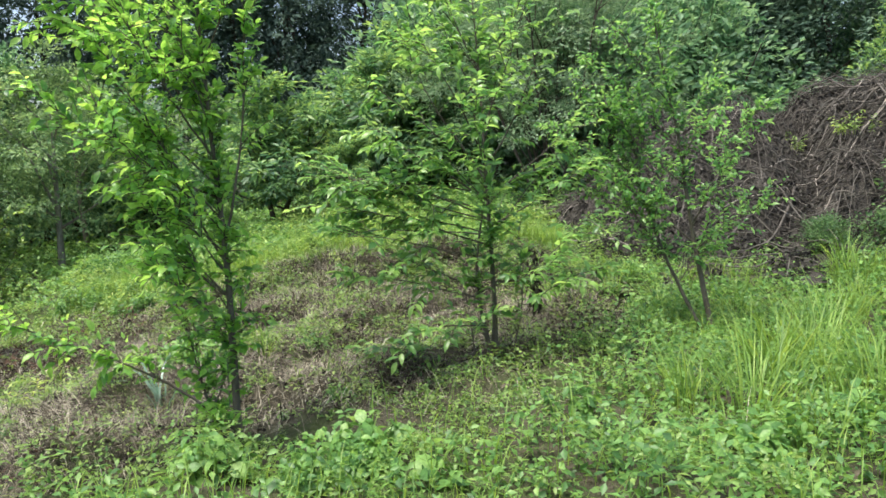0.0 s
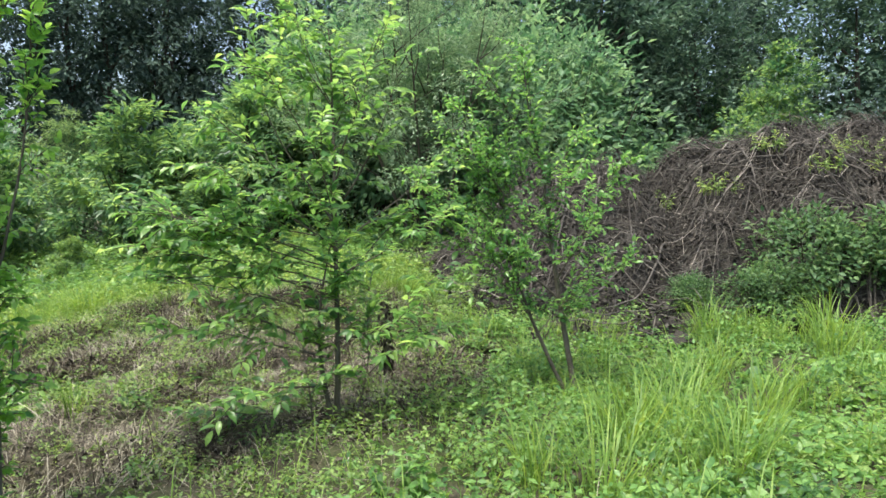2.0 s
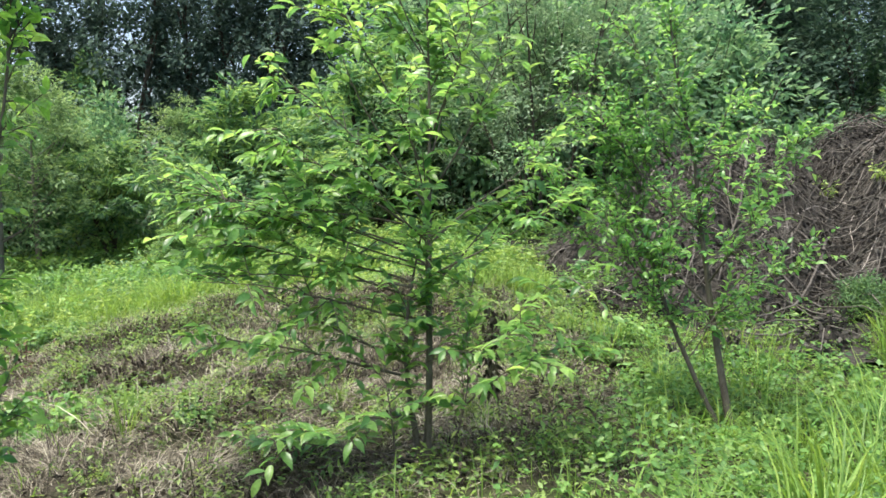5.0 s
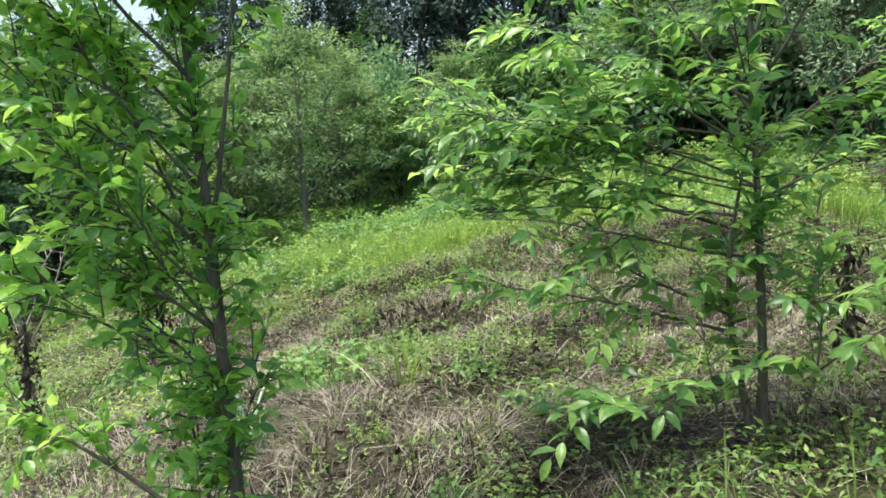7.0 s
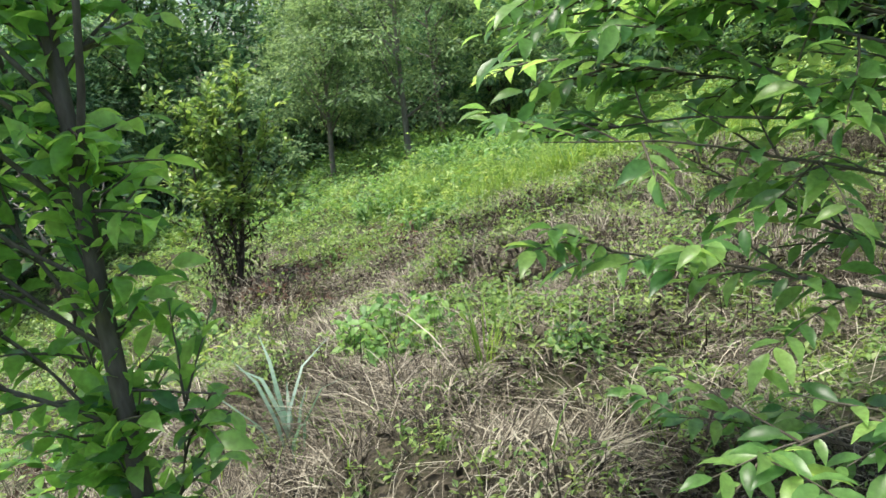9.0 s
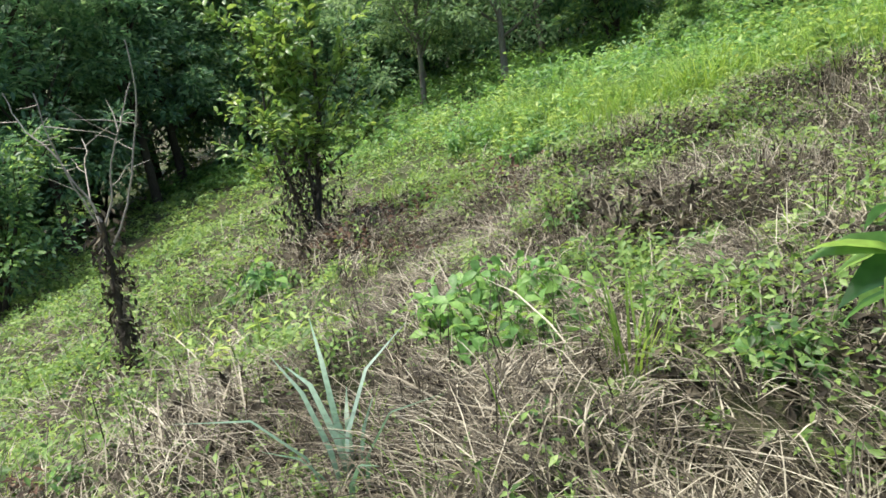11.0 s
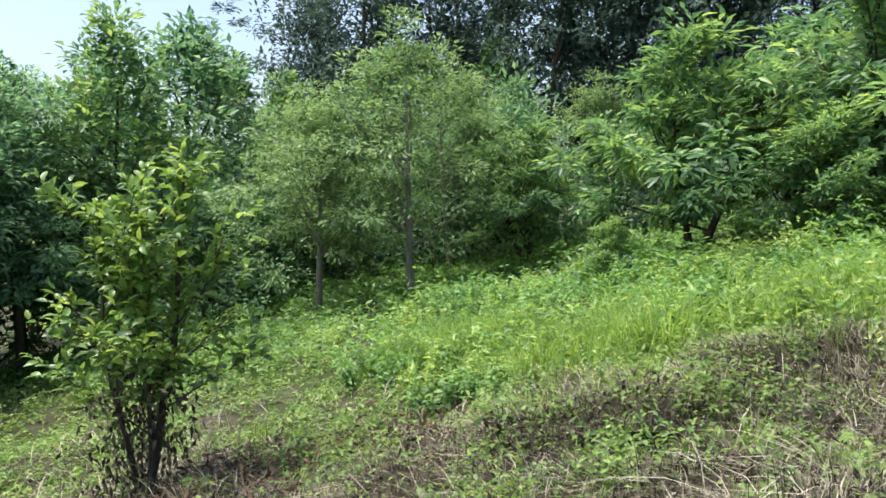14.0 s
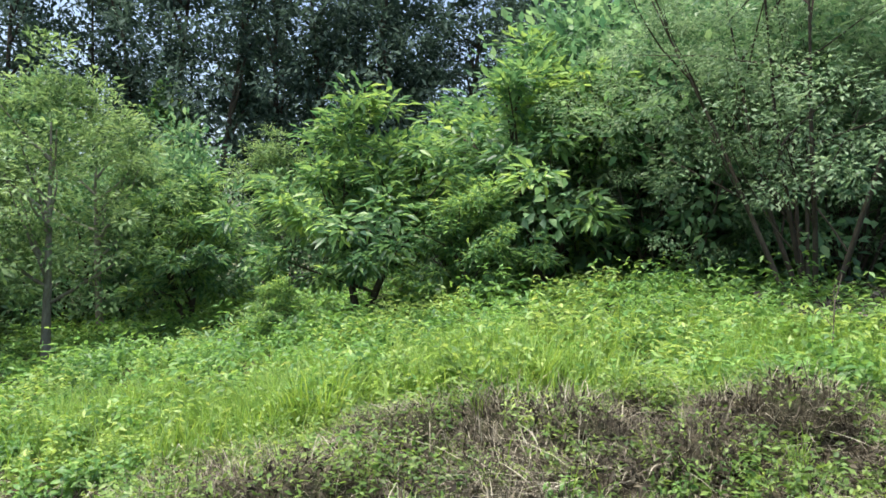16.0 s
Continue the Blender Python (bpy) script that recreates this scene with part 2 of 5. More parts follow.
def deadness(x, y):
    """Where last year's growth lies dry: 0 green, 1 brown."""
    a = 1.25 - np.sqrt(((x + 2.2) / 4.3) ** 2 + ((y - 8.9) / 3.2) ** 2)
    b = 1.2 - np.sqrt(((x + 1.2) / 3.0) ** 2 + ((y - 11.3) / 1.3) ** 2)
    c = 1.0 - np.sqrt(((x + 2.9) / 1.4) ** 2 + ((y - 5.0) / 0.9) ** 2)
    e = 0.9 - np.sqrt(((x + 6.8) / 2.6) ** 2 + ((y - 10.2) / 1.8) ** 2)
    f = 1.35 - np.sqrt(((x + 0.9) / 1.7) ** 2 + ((y - 6.9) / 1.0) ** 2)
    a = a * np.where(y < 8.8, np.clip((x + 4.4) / 1.5, 0.25, 1), 1)
    d = np.clip(np.maximum(np.maximum(np.maximum(a, b), f), np.maximum(c, e)) * 2.2, 0, 1)
    return d * np.clip(3.0 * (0.6 * patchy(x, y, 1.1, 5) + 0.4 * patchy(x, y, 0.4, 6)) - 0.85, 0, 1)


def mesh_of(name, verts, faces, mat, smooth=True):
    """verts (n, 3); faces: list of (m, k) index arrays."""
    me = bpy.data.meshes.new(name)
    verts = np.ascontiguousarray(verts, dtype=np.float32)
    faces = [np.asarray(f, dtype=np.int32) for f in faces if len(f)]
    me.vertices.add(len(verts))
    me.vertices.foreach_set("co", verts.ravel())
    loops = np.concatenate([f.ravel() for f in faces])
    counts = np.concatenate([np.full(len(f), f.shape[1], dtype=np.int32) for f in faces])
    me.loops.add(len(loops))
    me.loops.foreach_set("vertex_index", loops)
    me.polygons.add(len(counts))
    me.polygons.foreach_set("loop_start", np.concatenate([[0], np.cumsum(counts)[:-1]]).astype(np.int32))
    me.polygons.foreach_set("loop_total", counts)
    if smooth:
        me.polygons.foreach_set("use_smooth", np.ones(len(counts), dtype=bool))
    me.materials.append(mat)
    me.update(calc_edges=True)
    me.validate()
    return me


def part(name, me, parent=None, label=""):
    ob = new(name, me)
    ob.parent = parent
    return tagged(ob, label=label)


# leaf outlines: x across, y along, z up; faces in threes and fours
DIAMOND = (np.array([(0, 0, 0), (0.5, 0.45, 0.09), (0, 1, -0.06), (-0.5, 0.45, 0.09)]), [(0, 1, 2), (0, 2, 3)], [])
BLADE_LEAF = (np.array([(0, 0, 0), (0.42, 0.3, 0.08), (0, 0.32, 0), (-0.42, 0.3, 0.08), (0.4, 0.62, 0.02), (0, 0.66, -0.06), (-0.4, 0.62, 0.02), (0, 1, -0.24)]),
              [(0, 1, 2), (0, 2, 3), (4, 7, 5), (5, 7, 6)], [(1, 4, 5, 2), (2, 5, 6, 3)])


OVAL_LEAF = (np.array([(0, 0, 0), (0.27, 0.14, 0.04), (0, 0.16, 0), (-0.27, 0.14, 0.04), (0.45, 0.36, 0.07), (0, 0.38, 0), (-0.45, 0.36, 0.07), (0.41, 0.62, 0.02), (0, 0.64, -0.05), (-0.41, 0.62, 0.02),
                       (0.2, 0.82, -0.08), (0, 0.83, -0.12), (-0.2, 0.82, -0.08), (0, 1, -0.24)]),
             [(0, 1, 2), (0, 2, 3), (10, 13, 11), (11, 13, 12)], [(1, 4, 5, 2), (2, 5, 6, 3), (4, 7, 8, 5), (5, 8, 9, 6), (7, 10, 11, 8), (8, 11, 12, 9)])


def leaves_mesh(name, at, along, up, length, width, mat, shape=DIAMOND, curl=1.0):
    """Many leaves in one mesh: feet (n,3), directions (n,3), upper sides (n,3)."""
    n = len(at)
    along = along / np.linalg.norm(along, axis=1, keepdims=True).clip(1e-6)
    side = np.cross(along, up)
    side /= np.linalg.norm(side, axis=1, keepdims=True).clip(1e-6)
    top = np.cross(side, along)
    tv, tris, quads = shape
    k = len(tv)
    length, width = np.broadcast_to(length, n)[:, None, None], np.broadcast_to(width, n)[:, None, None]
    v = (at[:, None] + side[:, None] * tv[None, :, 0:1] * width + along[:, None] * tv[None, :, 1:2] * length + top[:, None] * tv[None, :, 2:3] * length * curl)
    off = (np.arange(n) * k)[:, None, None]
    f = [(np.array(tris)[None] + off).reshape(-1, 3)]
    if quads:
        f.append((np.array(quads)[None] + off).reshape(-1, 4))
    return mesh_of(name, v.reshape(-1, 3), f, mat)


def blades(feet, heading, height, lean, width, rng, bend=1.0, upright=1.0, segs=4):
    """Grass blades or straws as bent tapering strips; returns verts and faces."""
    n = len(feet)
    s = np.linspace(0, 1, segs)
    out = np.stack([np.cos(heading), np.sin(heading), 0 * heading], 1)
    side = np.stack([-np.sin(heading), np.cos(heading), 0 * heading], 1)
    reach = lean[:, None] * (s[None] ** (1.0 + bend))
    rise = np.sqrt(np.clip(1 - (reach * 0.9) ** 2, 0.02, 1)) * s[None] * upright
    mid = feet[:, None] + (out[:, None] * reach[..., None] + np.array([0, 0, 1.0]) * rise[..., None]) * height[:, None, None]
    wid = (width[:, None] * np.interp(s, [0, 0.33, 0.67, 1], [0.7, 1.0, 0.75, 0.06])[None])[..., None] * side[:, None] * 0.5
    v = np.stack([mid - wid, mid + wid], 2).reshape(-1, 3)
    base = (np.arange(n) * segs * 2)[:, None]
    q = [base + np.array([[2 * i, 2 * i + 1, 2 * i + 3, 2 * i + 2]]) for i in range(segs - 1)]
    return v, np.concatenate(q)


def tube(path, radii, sides=6):
    """A tapering tube along a path; verts and quads, capped by its thin end."""
    path, radii = np.asarray(path, float), np.asarray(radii, float)
    d = np.gradient(path, axis=0)
    d /= np.linalg.norm(d, axis=1, keepdims=True).clip(1e-9)
    ref = np.where(np.abs(d[:, 2:3]) > 0.8, np.array([[1.0, 0, 0]]), np.array([[0, 0, 1.0]]))
    a = np.cross(d, ref)
    a /= np.linalg.norm(a, axis=1, keepdims=True)
    b = np.cross(d, a)
    ang = np.linspace(0, 2 * np.pi, sides, endpoint=False)
    ring = a[:, None] * np.cos(ang)[None, :, None] + b[:, None] * np.sin(ang)[None, :, None]
    v = (path[:, None] + ring * radii[:, None, None]).reshape(-1, 3)
    f = []
    for i in range(len(path) - 1):
        for j in range(sides):
            f.append((i * sides + j, i * sides + (j + 1) % sides, (i + 1) * sides + (j + 1) % sides, (i + 1) * sides + j))
    return v, np.array(f)


def tubes_mesh(name, tubes, mat):
    vs, fs, n = [], [], 0
    for v, f in tubes:
        vs.append(v)
        fs.append(f + n)
        n += len(v)
    return mesh_of(name, np.concatenate(vs), [np.concatenate(fs)], mat)


def bough(start, heading, rise, length, rng, n=8, wander=0.12, lift=0.0):
    """A wandering line from start; heading and rise in degrees; lift turns it up (or down) on its way."""
    h, e = radians(heading), radians(rise)
    p, pts = np.array(start, float), [np.array(start, float)]
    for i in range(n):
        h += rng.normal(0, wander)
        e += rng.normal(0, wander * 0.7) + lift / n
        p = p + length / n * np.array([math.cos(h) * math.cos(e), math.sin(h) * math.cos(e), math.sin(e)])
        pts.append(p.copy())
    return np.array(pts)


def along_path(path, t):
    s = np.asarray(t) * (len(path) - 1)
    i = np.clip(s.astype(int), 0, len(path) - 2)
    w = (s - i)[:, None]
    return path[i] * (1 - w) + path[i + 1] * w, path[i + 1] - path[i]


# ---- ground ----
def axis(lo, hi, step, far):
    mid = np.arange(lo, hi + 1e-6, step)
    grow = np.cumsum(step * 1.22 ** np.arange(1, 60))
    out = grow[grow < far]
    return np.concatenate([(lo - out)[::-1], mid, hi + out])


def build_ground():
    xs, ys = axis(-9, 7, 0.13, 600), axis(2, 16, 0.13, 600)
    gx, gy = np.meshgrid(xs, ys)
    v = np.stack([gx, gy, land(gx, gy)], -1).reshape(-1, 3)
    w, h = len(xs), len(ys)
    i = (np.arange(h - 1)[:, None] * w + np.arange(w - 1)[None]).ravel()
    ob = new("ground", mesh_of("ground", v, [np.stack([i, i + 1, i + w + 1, i + w], 1)], SOIL))
    return tagged(ob, "grassy hillside of brown soil and dry thatch", "ground", kind="structure")


build_ground()


# ---- trees ----
LEAF_SHAPES = {}


def one_leaf(at, along, up, size, width, mat, owner):
    """A single leaf as an object of its own; all of one material share a mesh."""
    if mat.name not in LEAF_SHAPES:
        LEAF_SHAPES[mat.name] = leaves_mesh("leaf", np.zeros((1, 3)), np.array([[0, 1.0, 0]]), np.array([[0, 0, 1.0]]), 1.0, width, mat, OVAL_LEAF)
    y = Vector(along).normalized()
    x = y.cross(Vector(up)).normalized()
    z = x.cross(y)
    ob = part("leaf", LEAF_SHAPES[mat.name], owner)
    ob.matrix_local = Matrix.Translation(at) @ Matrix((x, y, z)).transposed().to_4x4() @ Matrix.Scale(float(size), 4)
    return ob


def near_tree(name, label, base, stems, limbs, auto, seed, leaf, leaf_size, mat, twigs=(7, 0.34), per_twig=9, droop=0.25, bark=BARK, bare=0.15, slope=(25, 10), reach=(0.5, 1.0), clear=None, shape=BLADE_LEAF, span=(0.2, 1.0), leafy_from=0.3, dense=1.0, taper=0.65, single=None, wild=0.28, twig_rise=(4, 16)):
    """A young tree: stems from the ground, given limbs and some more, twigs and leaves."""
    rng = fields(seed)
    x, y = base
    z = float(land(x, y)) - 0.06
    root = new(name)
    root.location = (x, y, z)
    paths, count_all = [], 0
    lines = []
    for k, (head, rise, length, radius, lift, off) in enumerate(stems):
        p = bough((off[0], off[1], 0), head, rise, length, rng, 12, 0.075, radians(lift))
        r = radius * (1 - 0.82 * np.linspace(0, 1, len(p)) ** 0.9)
        r[0] *= 1.35
        ob = part("trunk", tubes_mesh("trunk", [tube(p, r, 8)], bark), root)
        paths.append((p, radius))
        lines.append((p, ob, True))
    extra = []
    for i in range(auto):
        k = int(rng.integers(0, len(stems)))
        t = span[0] + (span[1] - span[0]) * (i + rng.random()) / auto
        extra.append((k, t, rng.uniform(0, 360), rng.normal(*slope) + 30 * t, rng.uniform(*reach) * (1.1 - taper * t), 0.008, rng.normal(0, 12)))
    for k, t, head, rise, length, radius, lift in list(limbs) + extra:
        p0, _ = along_path(paths[k][0], [t])
        p = bough(p0[0], head, rise, length, rng, 9, 0.07, radians(lift))
        if clear is not None:
            ok = clear(p + np.array([x, y, z]))
            ok[:4] = True
            p = p[:len(p) if ok.all() else int(np.argmin(ok))]
            if len(p) < 6:
                continue
        r = 0.75 * radius * (1 - 0.8 * np.linspace(0, 1, len(p)))
        ob = part("limb", tubes_mesh("limb", [tube(p, r, 6)], bark), root)
        lines.append((p, ob, False))
    for p, owner, is_stem in lines:
        twig_tubes, at, along, up, size = [], [], [], [], []
        total = np.linalg.norm(np.diff(p, axis=0), axis=1).sum()
        count = max(3, int(twigs[0] * total / 0.6 * (dense if is_stem else 1)))
        ts = rng.uniform(leafy_from if is_stem else bare + 0.1, 1.0, count)
        ts[-1] = 0.995
        q, d = along_path(p, ts)
        for a, b in zip(q, d):
            head = math.degrees(math.atan2(b[1], b[0])) + rng.normal(0, 55) if not is_stem else rng.uniform(0, 360)
            rise = math.degrees(math.asin(np.clip(b[2] / np.linalg.norm(b), -1, 1))) * 0.4 + rng.normal(*twig_rise)
            w = bough(a, head, rise, twigs[1] * rng.uniform(0.5, 1.3) * (0.75 if is_stem else 1), rng, 5, 0.08, radians(-18 * droop * 4))
            if clear is not None and not clear(w[-2:] + np.array([x, y, z])).all():
                continue
            twig_tubes.append(tube(w, np.linspace(0.0045, 0.0015, len(w)), 4))
            m = int(per_twig * rng.uniform(0.7, 1.3))
            s = np.linspace(0.12, 1.0, m)
            c, e = along_path(w, s)
            e = e / np.linalg.norm(e, axis=1, keepdims=True)
            sidev = np.cross(e, (0, 0, 1.0))
            sign = np.where(np.arange(m) % 2, 1.0, -1.0)[:, None]
            sign[-1] = 0
            v = e * 0.65 + sidev * sign * 0.9 + rng.normal(0, 0.65 * wild, (m, 3)) + np.array([0, 0, -droop])
            at.append(c), along.append(v)
            up.append(np.array([0, 0, 1.0]) + rng.normal(0, wild, (m, 3)))
            size.append(leaf_size * rng.uniform(0.65, 1.2, m))
        if not at:
            continue
        at, along, up, size = (np.concatenate(a) for a in (at, along, up, size))
        if clear is not None:
            keep = clear(at + np.array([x, y, z]))
            at, along, up, size = at[keep], along[keep], up[keep], size[keep]
        tagged(part("twig_spray", tubes_mesh("twig_spray", twig_tubes, bark), owner), kind="stuff")
        if single is not None:
            near = np.linalg.norm(at + np.array([x, y, z]) - np.array(single), axis=1) < 0.55
            for q, v, w, k in zip(at[near], along[near], up[near], size[near]):
                if count_all < 280:
                    one_leaf(q, v, w, k, leaf, mat, owner)
                    count_all += 1
            at, along, up, size = at[~near], along[~near], up[~near], size[~near]
        if len(at):
            tagged(part("foliage", leaves_mesh("foliage", at, along, up, size, size * leaf, mat, shape), owner, "glossy green leaves"), kind="stuff")
    return tagged(root, label, "tree")


LANE = [(0.0, 0.0), (0.3, 1.0), (0.5, 2.2), (0.1, 3.4), (-0.5, 4.8), (-1.0, 5.25), (-1.35, 5.55), (-1.85, 6.3), (-1.85, 7.0)]


def off_lane(p, gap=0.28):
    """True for points that do not hang into the trodden lane between the trees."""
    d = np.full(len(p), 9.0)
    for (ax, ay), (bx, by) in zip(LANE[:-1], LANE[1:]):
        ab = np.array([bx - ax, by - ay])
        s = np.clip(((p[:, :2] - (ax, ay)) @ ab) / (ab @ ab), 0, 1)[:, None]
        d = np.minimum(d, np.linalg.norm(p[:, :2] - (ax, ay) - s * ab, axis=1))
    return d > gap


def off_lane_low(p):
    """The same, with the lower crown bare on the side where the lane turns past it."""
    far_side = (p[:, 1] > 5.17) & (p[:, 2] < land(-1.44, 4.92) + 2.0)
    by_stem = np.hypot(p[:, 0] + 1.44, p[:, 1] - 4.92) < 0.3
    return (off_lane(p, 0.3) & ~far_side) | (by_stem & off_lane(p, 0.17))


def off_lane_wide(p):
    return off_lane(p, 0.42)


near_tree("young_tree", "slender young tree with light green leaves and a low side limb", (-1.44, 4.92),
          [(120, 87, 3.7, 0.03, 3, (0, 0)), (165, 60, 1.0, 0.016, 28, (-0.05, 0.02))],
          [(0, 0.05, 186, 46, 1.75, 0.016, -26), (0, 0.40, 15, 66, 1.7, 0.013, 12), (0, 0.36, 165, 56, 1.7, 0.011, 10), (0, 0.44, 215, 54, 1.4, 0.009, 8), (0, 0.5, 185, 46, 1.5, 0.009, 14), (0, 0.55, 250, 50, 1.2, 0.011, 8), (0, 0.6, 170, 48, 1.4, 0.011, 5),
           (0, 0.66, 200, 42, 1.4, 0.01, 6), (0, 0.72, 320, 50, 0.9, 0.009, 0), (0, 0.78, 180, 46, 1.0, 0.008, 0), (0, 0.52, 60, 48, 0.9, 0.01, 5), (0, 0.62, 120, 52, 1.1, 0.01, 0), (0, 0.48, 195, 30, 1.3, 0.011, 8), (0, 0.3, 200, 40, 0.6, 0.009, 10), (0, 0.25, 232, 42, 0.8, 0.008, 8), (0, 0.3, 182, 46, 0.95, 0.009, 8), (0, 0.34, 255, 44, 0.8, 0.008, 8), (0, 0.38, 208, 50, 1.2, 0.009, 8), (0, 0.27, 150, 42, 0.6, 0.008, 6), (0, 0.42, 240, 40, 1.0, 0.009, 6)],
          16, 11, 0.5, 0.08, LEAF_A, twigs=(12.5, 0.25), per_twig=9, droop=0.18, slope=(34, 20), reach=(0.35, 0.75), clear=off_lane_low, span=(0.14, 1.0), leafy_from=0.12, dense=1.8, shape=OVAL_LEAF, taper=0.12, wild=0.55, twig_rise=(18, 30))
near_tree("cherry_tree", "bushy young cherry tree with layered drooping leafy branches", (0.36, 6.35),
          [(140, 70, 1.6, 0.026, 22, (0.05, 0)), (95, 84, 3.5, 0.026, 6, (0.06, 0.03)), (60, 80, 1.9, 0.014, 8, (0.02, 0.12)), (200, 75, 0.8, 0.01, 10, (-0.08, -0.05)), (10, 78, 1.0, 0.01, 5, (0.15, 0.0))],
          [(0, 0.12, 157, 3, 1.1, 0.011, -4), (0, 0.45, 198, 14, 1.25, 0.013, -6), (0, 0.5, 170, 22, 1.1, 0.012, 0), (1, 0.33, 196, 24, 1.3, 0.014, -4),
           (1, 0.24, 5, 3, 0.95, 0.011, -2), (1, 0.36, 40, 35, 0.9, 0.011, 0), (0, 0.3, 225, 8, 0.9, 0.012, -8), (1, 0.45, 205, 28, 1.2, 0.013, -6), (0, 0.8, 200, 10, 1.25, 0.011, -6), (1, 0.42, 190, 18, 1.35, 0.012, -4),
           (1, 0.52, 195, 34, 1.3, 0.012, 4), (1, 0.4, 200, 12, 1.4, 0.011, 0), (1, 0.38, 350, 30, 1.0, 0.012, 6), (1, 0.44, 20, 38, 1.1, 0.012, 8),
           (1, 0.5, 165, 56, 1.5, 0.013, 16), (1, 0.56, 215, 55, 1.4, 0.012, 16), (1, 0.6, 60, 58, 1.2, 0.011, 14), (1, 0.64, 300, 54, 1.1, 0.011, 14), (1, 0.7, 180, 56, 1.1, 0.01, 12), (1, 0.54, 340, 50, 1.2, 0.012, 14), (1, 0.74, 20, 58, 0.9, 0.009, 10), (1, 0.8, 200, 52, 0.9, 0.008, 10), (1, 0.48, 260, 44, 1.0, 0.011, 8), (1, 0.36, 197, 20, 1.45, 0.011, -6), (1, 0.47, 199, 12, 1.4, 0.011, -8), (1, 0.4, 194, 30, 1.45, 0.011, -6), (1, 0.3, 201, 12, 1.45, 0.011, -6)],
          9, 12, 0.44, 0.105, LEAF_B, twigs=(6.4, 0.33), per_twig=10, droop=0.14, slope=(26, 14), reach=(0.6, 1.1), clear=off_lane_wide, span=(0.4, 1.0), shape=OVAL_LEAF, leafy_from=0.45, taper=0.2, single=(-0.7, 5.95, 0.65), wild=0.36, twig_rise=(8, 20))
near_tree("young_tree", "young forked tree with small shiny green leaves", (2.86, 7.85),
          [(125, 85, 3.5, 0.036, 4, (0, 0)), (170, 50, 2.4, 0.027, 16, (-0.02, 0))],
          [(0, 0.32, 180, 44, 1.6, 0.014, 6), (0, 0.42, 20, 44, 1.1, 0.012, 4), (0, 0.5, 185, 40, 1.7, 0.013, 6), (1, 0.5, 176, 36, 1.5, 0.012, 8), (1, 0.75, 168, 34, 1.2, 0.01, 6), (1, 0.4, 195, 60, 1.3, 0.012, 4), (1, 0.6, 250, 40, 1.0, 0.01, 6), (0, 0.6, 172, 46, 1.4, 0.011, 4), (0, 0.74, 190, 50, 1.0, 0.01, 4),
           (0, 0.54, 350, 42, 1.0, 0.011, 4), (0, 0.3, 345, 36, 0.9, 0.011, 6), (0, 0.66, 30, 48, 0.9, 0.01, 0), (1, 0.9, 190, 50, 0.8, 0.008, 0), (0, 0.38, 270, 38, 1.0, 0.011, 4), (0, 0.58, 280, 42, 0.9, 0.01, 4)],
          12, 13, 0.5, 0.072, LEAF_C, twigs=(13, 0.27), per_twig=9, droop=0.12, slope=(34, 16), reach=(0.5, 1.0), span=(0.3, 1.0), leafy_from=0.45, taper=0.3, wild=0.5, twig_rise=(14, 26))
near_tree("shrub", "bushy yellow-green shrub with withered leaves round its stems", (-6.85, 10.35),
          [(60, 87, 2.75, 0.045, 0, (0, 0)), (200, 84, 2.4, 0.03, 2, (-0.07, 0)), (330, 83, 2.3, 0.028, 2, (0.08, 0))],
          [(0, 0.22, 200, 24, 1.05, 0.013, 10), (0, 0.3, 20, 34, 0.9, 0.012, 10), (0, 0.36, 215, 40, 1.0, 0.012, 12), (0, 0.4, 30, 44, 0.95, 0.012, 12), (0, 0.5, 220, 46, 0.9, 0.011, 12), (0, 0.55, 40, 48, 0.9, 0.01, 10), (0, 0.3, 300, 38, 0.9, 0.011, 8), (0, 0.62, 250, 52, 0.8, 0.009, 8)],
          14, 14, 0.5, 0.108, LEAF_YEL, twigs=(10, 0.28), per_twig=8, droop=0.06, bark=DARK_BARK, slope=(26, 16), reach=(0.75, 1.15), span=(0.32, 0.95), leafy_from=0.36, dense=1.5, taper=0.5, shape=OVAL_LEAF, wild=0.45, twig_rise=(24, 26))


